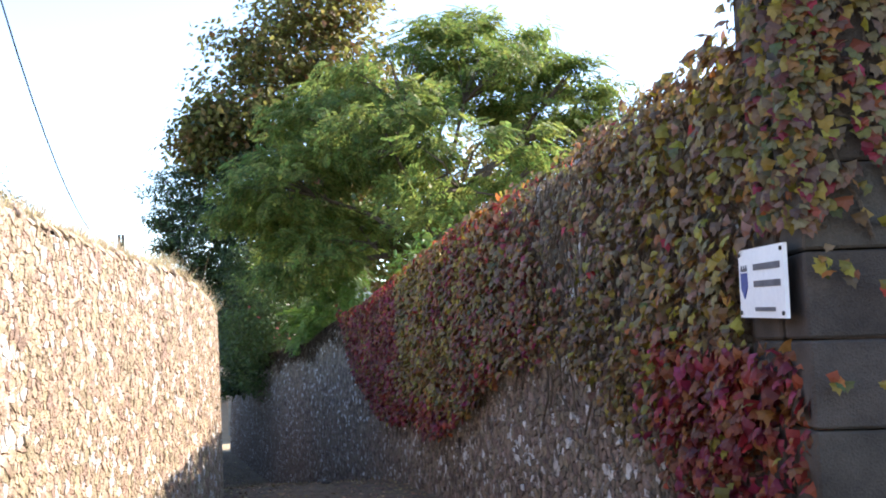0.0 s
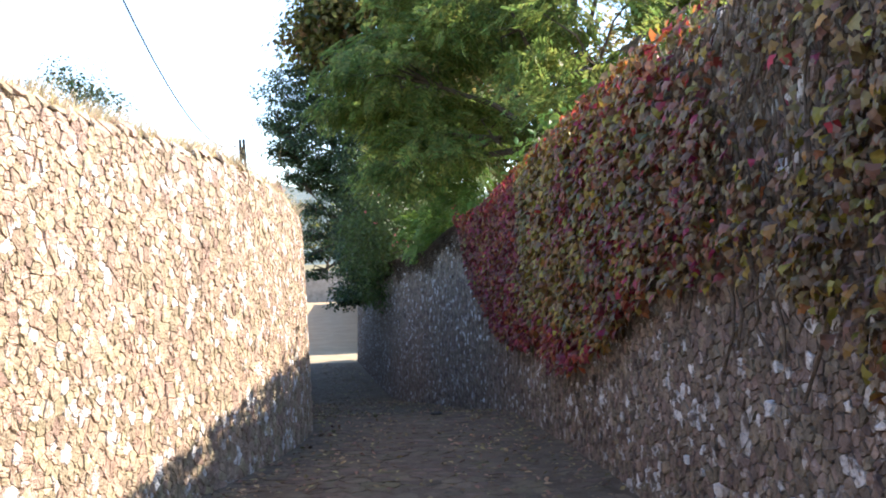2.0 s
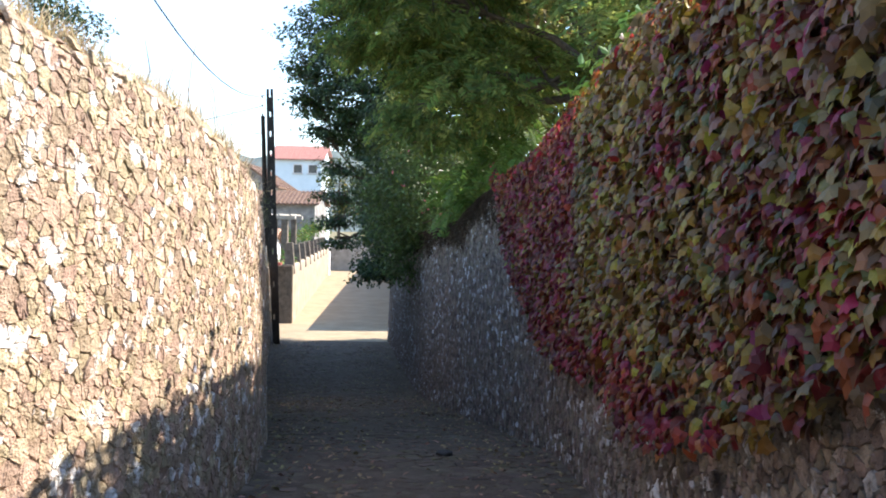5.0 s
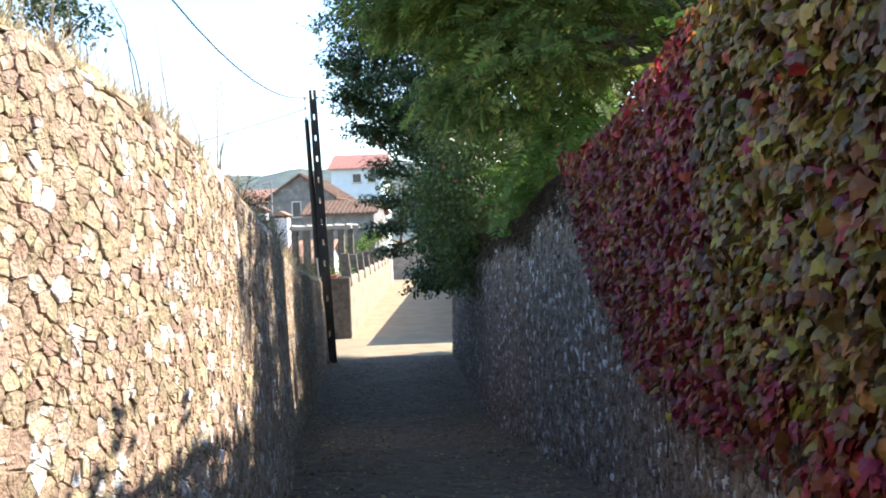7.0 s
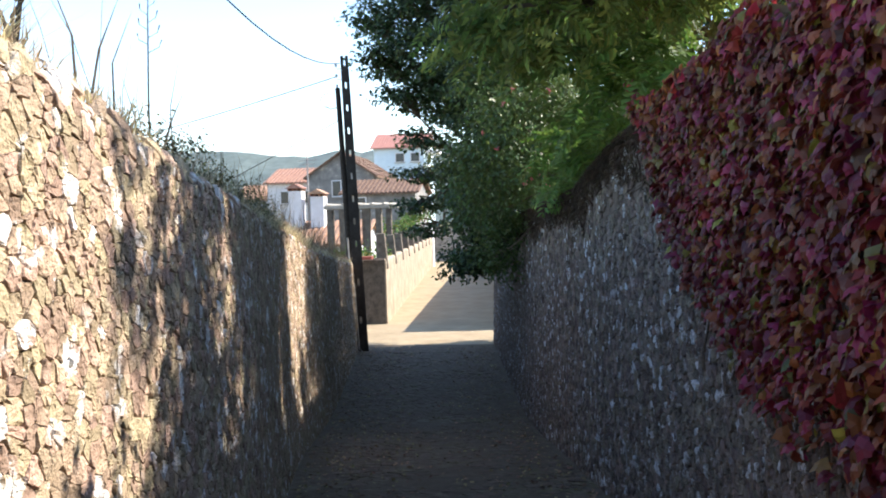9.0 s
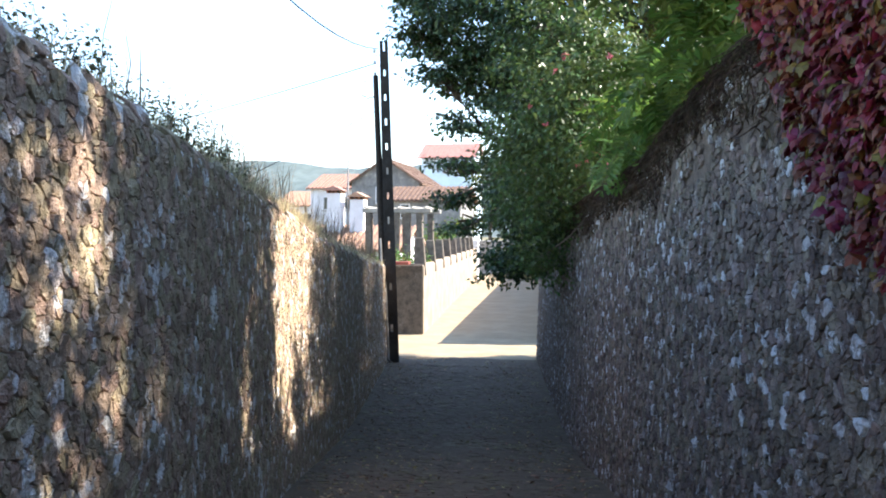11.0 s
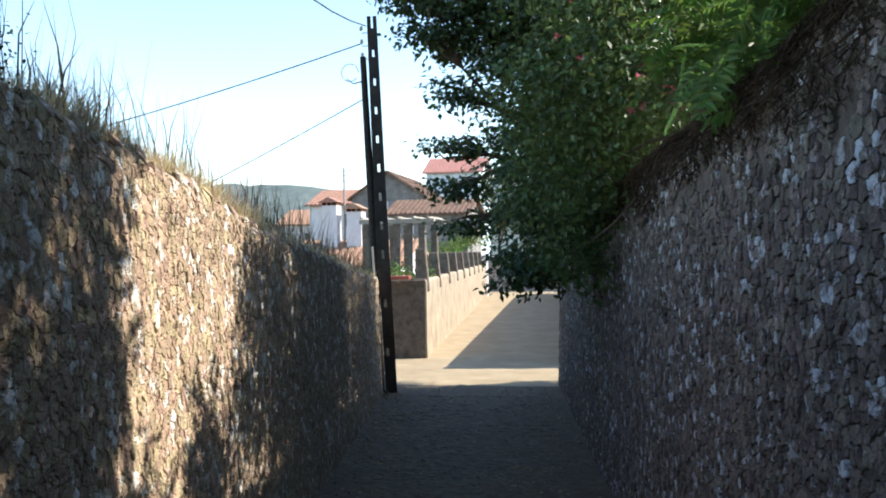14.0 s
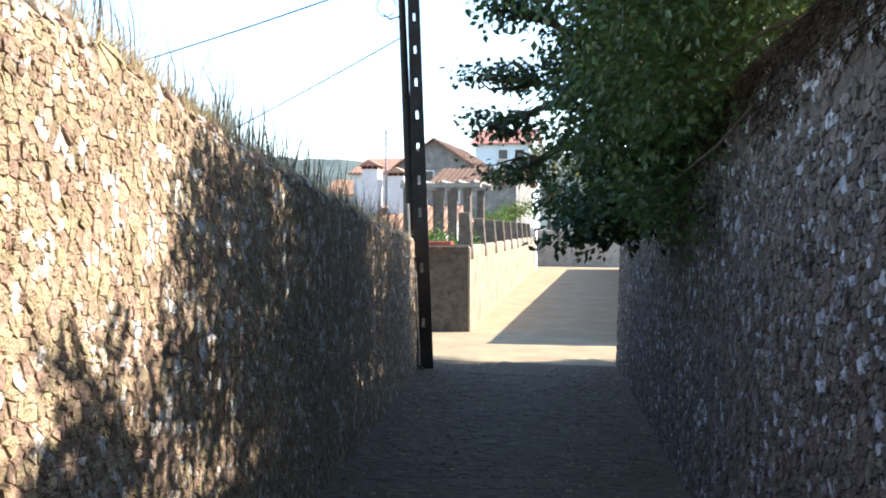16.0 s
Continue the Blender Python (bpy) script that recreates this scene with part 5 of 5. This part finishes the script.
# ---------------------------------------------------------------- hills
def hills():
    M_HILL = material("wooded_hill", (0.075, 0.10, 0.095), (0.14, 0.17, 0.155), 0.02, 0.95, 0.0, 0.09)
    xs = np.linspace(-1600, 1600, 220)
    verts, faces = [], []
    for j, (yy, k) in enumerate(((700, 0.0), (820, 0.5), (950, 1.0), (1150, 0.6))):
        for x in xs:
            h = 76 + 26 * noise.noise((x * 0.004, 2.0, 0)) + 10 * noise.noise((x * 0.013, 5.0, 0)) + 4.5 * noise.noise((x * 0.07, 9.0, 0)) + 2.5 * noise.noise((x * 0.21, 1.0, 0))
            verts.append((x, yy, -4 + h * k * (yy / 950.0)))
    n = len(xs)
    for j in range(3):
        for i in range(n - 1):
            faces.append((j * n + i, j * n + i + 1, (j + 1) * n + i + 1, (j + 1) * n + i))
    me = mesh_of("hill_ridge", verts, faces)
    me.materials.append(M_HILL)
    tagged(new("backdrop_hills", me), "distant wooded hill ridge", "hills", kind="structure")


hills()

# ---------------------------------------------------------------- the lane's surface
drain = empty("drain_cover", (1.5, 14.1, 0.0), "small dark iron cover set in a lane", "drain cover")
bm = bmesh.new()
tube(bm, [(1.5, 14.1, -0.03), (1.5, 14.1, 0.025), (1.5, 14.1, 0.032)], [0.075, 0.075, 0.06], 12)
part("lid", bm, M_IRON, drain)

M_LITTER = leaf_material("fallen_leaf", (0.10, 0.065, 0.035), (0.42, 0.30, 0.17), 0.5, 0.2, 0.8)
rl = np.random.default_rng(41)
n = 5200
y = rl.uniform(6, 37, n)
side = rl.uniform(0, 1, n) ** 0.6 * np.where(rl.uniform(0, 1, n) < 0.5, -1, 1)
xl, xr = np.interp(y, Lp[:, 1], Lp[:, 0]), np.interp(y, Rp[:, 1], Rp[:, 0])
x = (xl + xr) / 2 + side * (xr - xl) * 0.47
z = np.interp(y, [a for a, _ in GROUND], [b for _, b in GROUND]) + 0.03
me = scatter("fallen_leaves", OVAL, np.column_stack([x, y, z]), np.tile([0, 0, 1.0], (n, 1)), rl.normal(0, 1, (n, 3)) * [1, 1, 0.1], rl.uniform(0.025, 0.075, n), rl, 0.3)
me.materials.append(M_LITTER)
tagged(new("fallen_leaves", me), "brown fallen leaves scattered on a lane", "leaves", kind="stuff")

# ---- pieces of the walls and of the lane, last
clad(left_wall, Ls, Lp, Ln, LEFT_TOP, 0.098, 0.0045, 0.0005, 0.03, 4.5, 36.3, (10.6, 12.4, 0.6, 2.6), (M_STONE, M_STONE_PIECE), rng)
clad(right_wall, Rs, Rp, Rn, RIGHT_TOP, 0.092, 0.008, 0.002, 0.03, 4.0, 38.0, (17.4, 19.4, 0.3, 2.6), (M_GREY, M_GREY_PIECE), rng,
     covered=lambda yy, zz: (8.0 < yy < 16.5 and zz > lerp_table(IVY_LOW, yy) + 0.45)
     or (yy > 17.5 and zz > lerp_table(RIGHT_TOP, yy) - 0.6 and noise.noise((yy * 4.1, zz * 4.1, 4.0)) < -0.05))


def setts():
    r = np.random.default_rng(8)
    road = empty("lane_paving", (0.8, 9.0, 0.3), "worn irregular granite setts bedded in dirt", "paving", kind="structure")
    y0, y1 = 4.6, 36.0
    seeds, yy = [], y0
    while yy < y1:
        a, b = np.interp(yy, Lp[:, 1], Lp[:, 0]) - 0.05, np.interp(yy, Rp[:, 1], Rp[:, 0]) + 0.05
        x = a + r.uniform(0, 0.1)
        while x < b:
            w = r.uniform(0.11, 0.24)
            seeds.append((x + w / 2, yy + r.uniform(-0.035, 0.035)))
            x += w
        yy += 0.135
    seeds = np.array(seeds)
    polys = cell_polygons(seeds, (-6, y0 - 0.2), (4, y1 + 0.2))
    allv, allf, base, count = [], [], 0, 0
    for c, poly in zip(seeds, polys):
        if len(poly) < 3:
            continue
        poly = [np.clip(q, c - 0.2, c + 0.2) for q in poly]
        made = stone_mesh(poly, 0.002, 0.008 * r.uniform(0.2, 1.6), r)
        if made is None:
            continue
        v, f = made
        v = v.copy()
        v[:, 2] = np.maximum(v[:, 2], -0.02) * 0.8 + np.interp(v[:, 1], [a for a, _ in GROUND], [b for _, b in GROUND]) - 0.004
        if 8.2 < c[1] < 10.6 and count < 300:
            count += 1
            me = mesh_of("sett", v.tolist(), f)
            me.materials.append(M_SETT_PIECE)
            part("sett", me, M_SETT_PIECE, road)
        else:
            allv += v.tolist()
            allf += [tuple(i + base for i in q) for q in f]
            base += len(v)
    me = mesh_of("setts", allv, allf)
    me.materials.append(M_SETT)
    tagged(part("setts", me, M_SETT, road), kind="stuff")


setts()
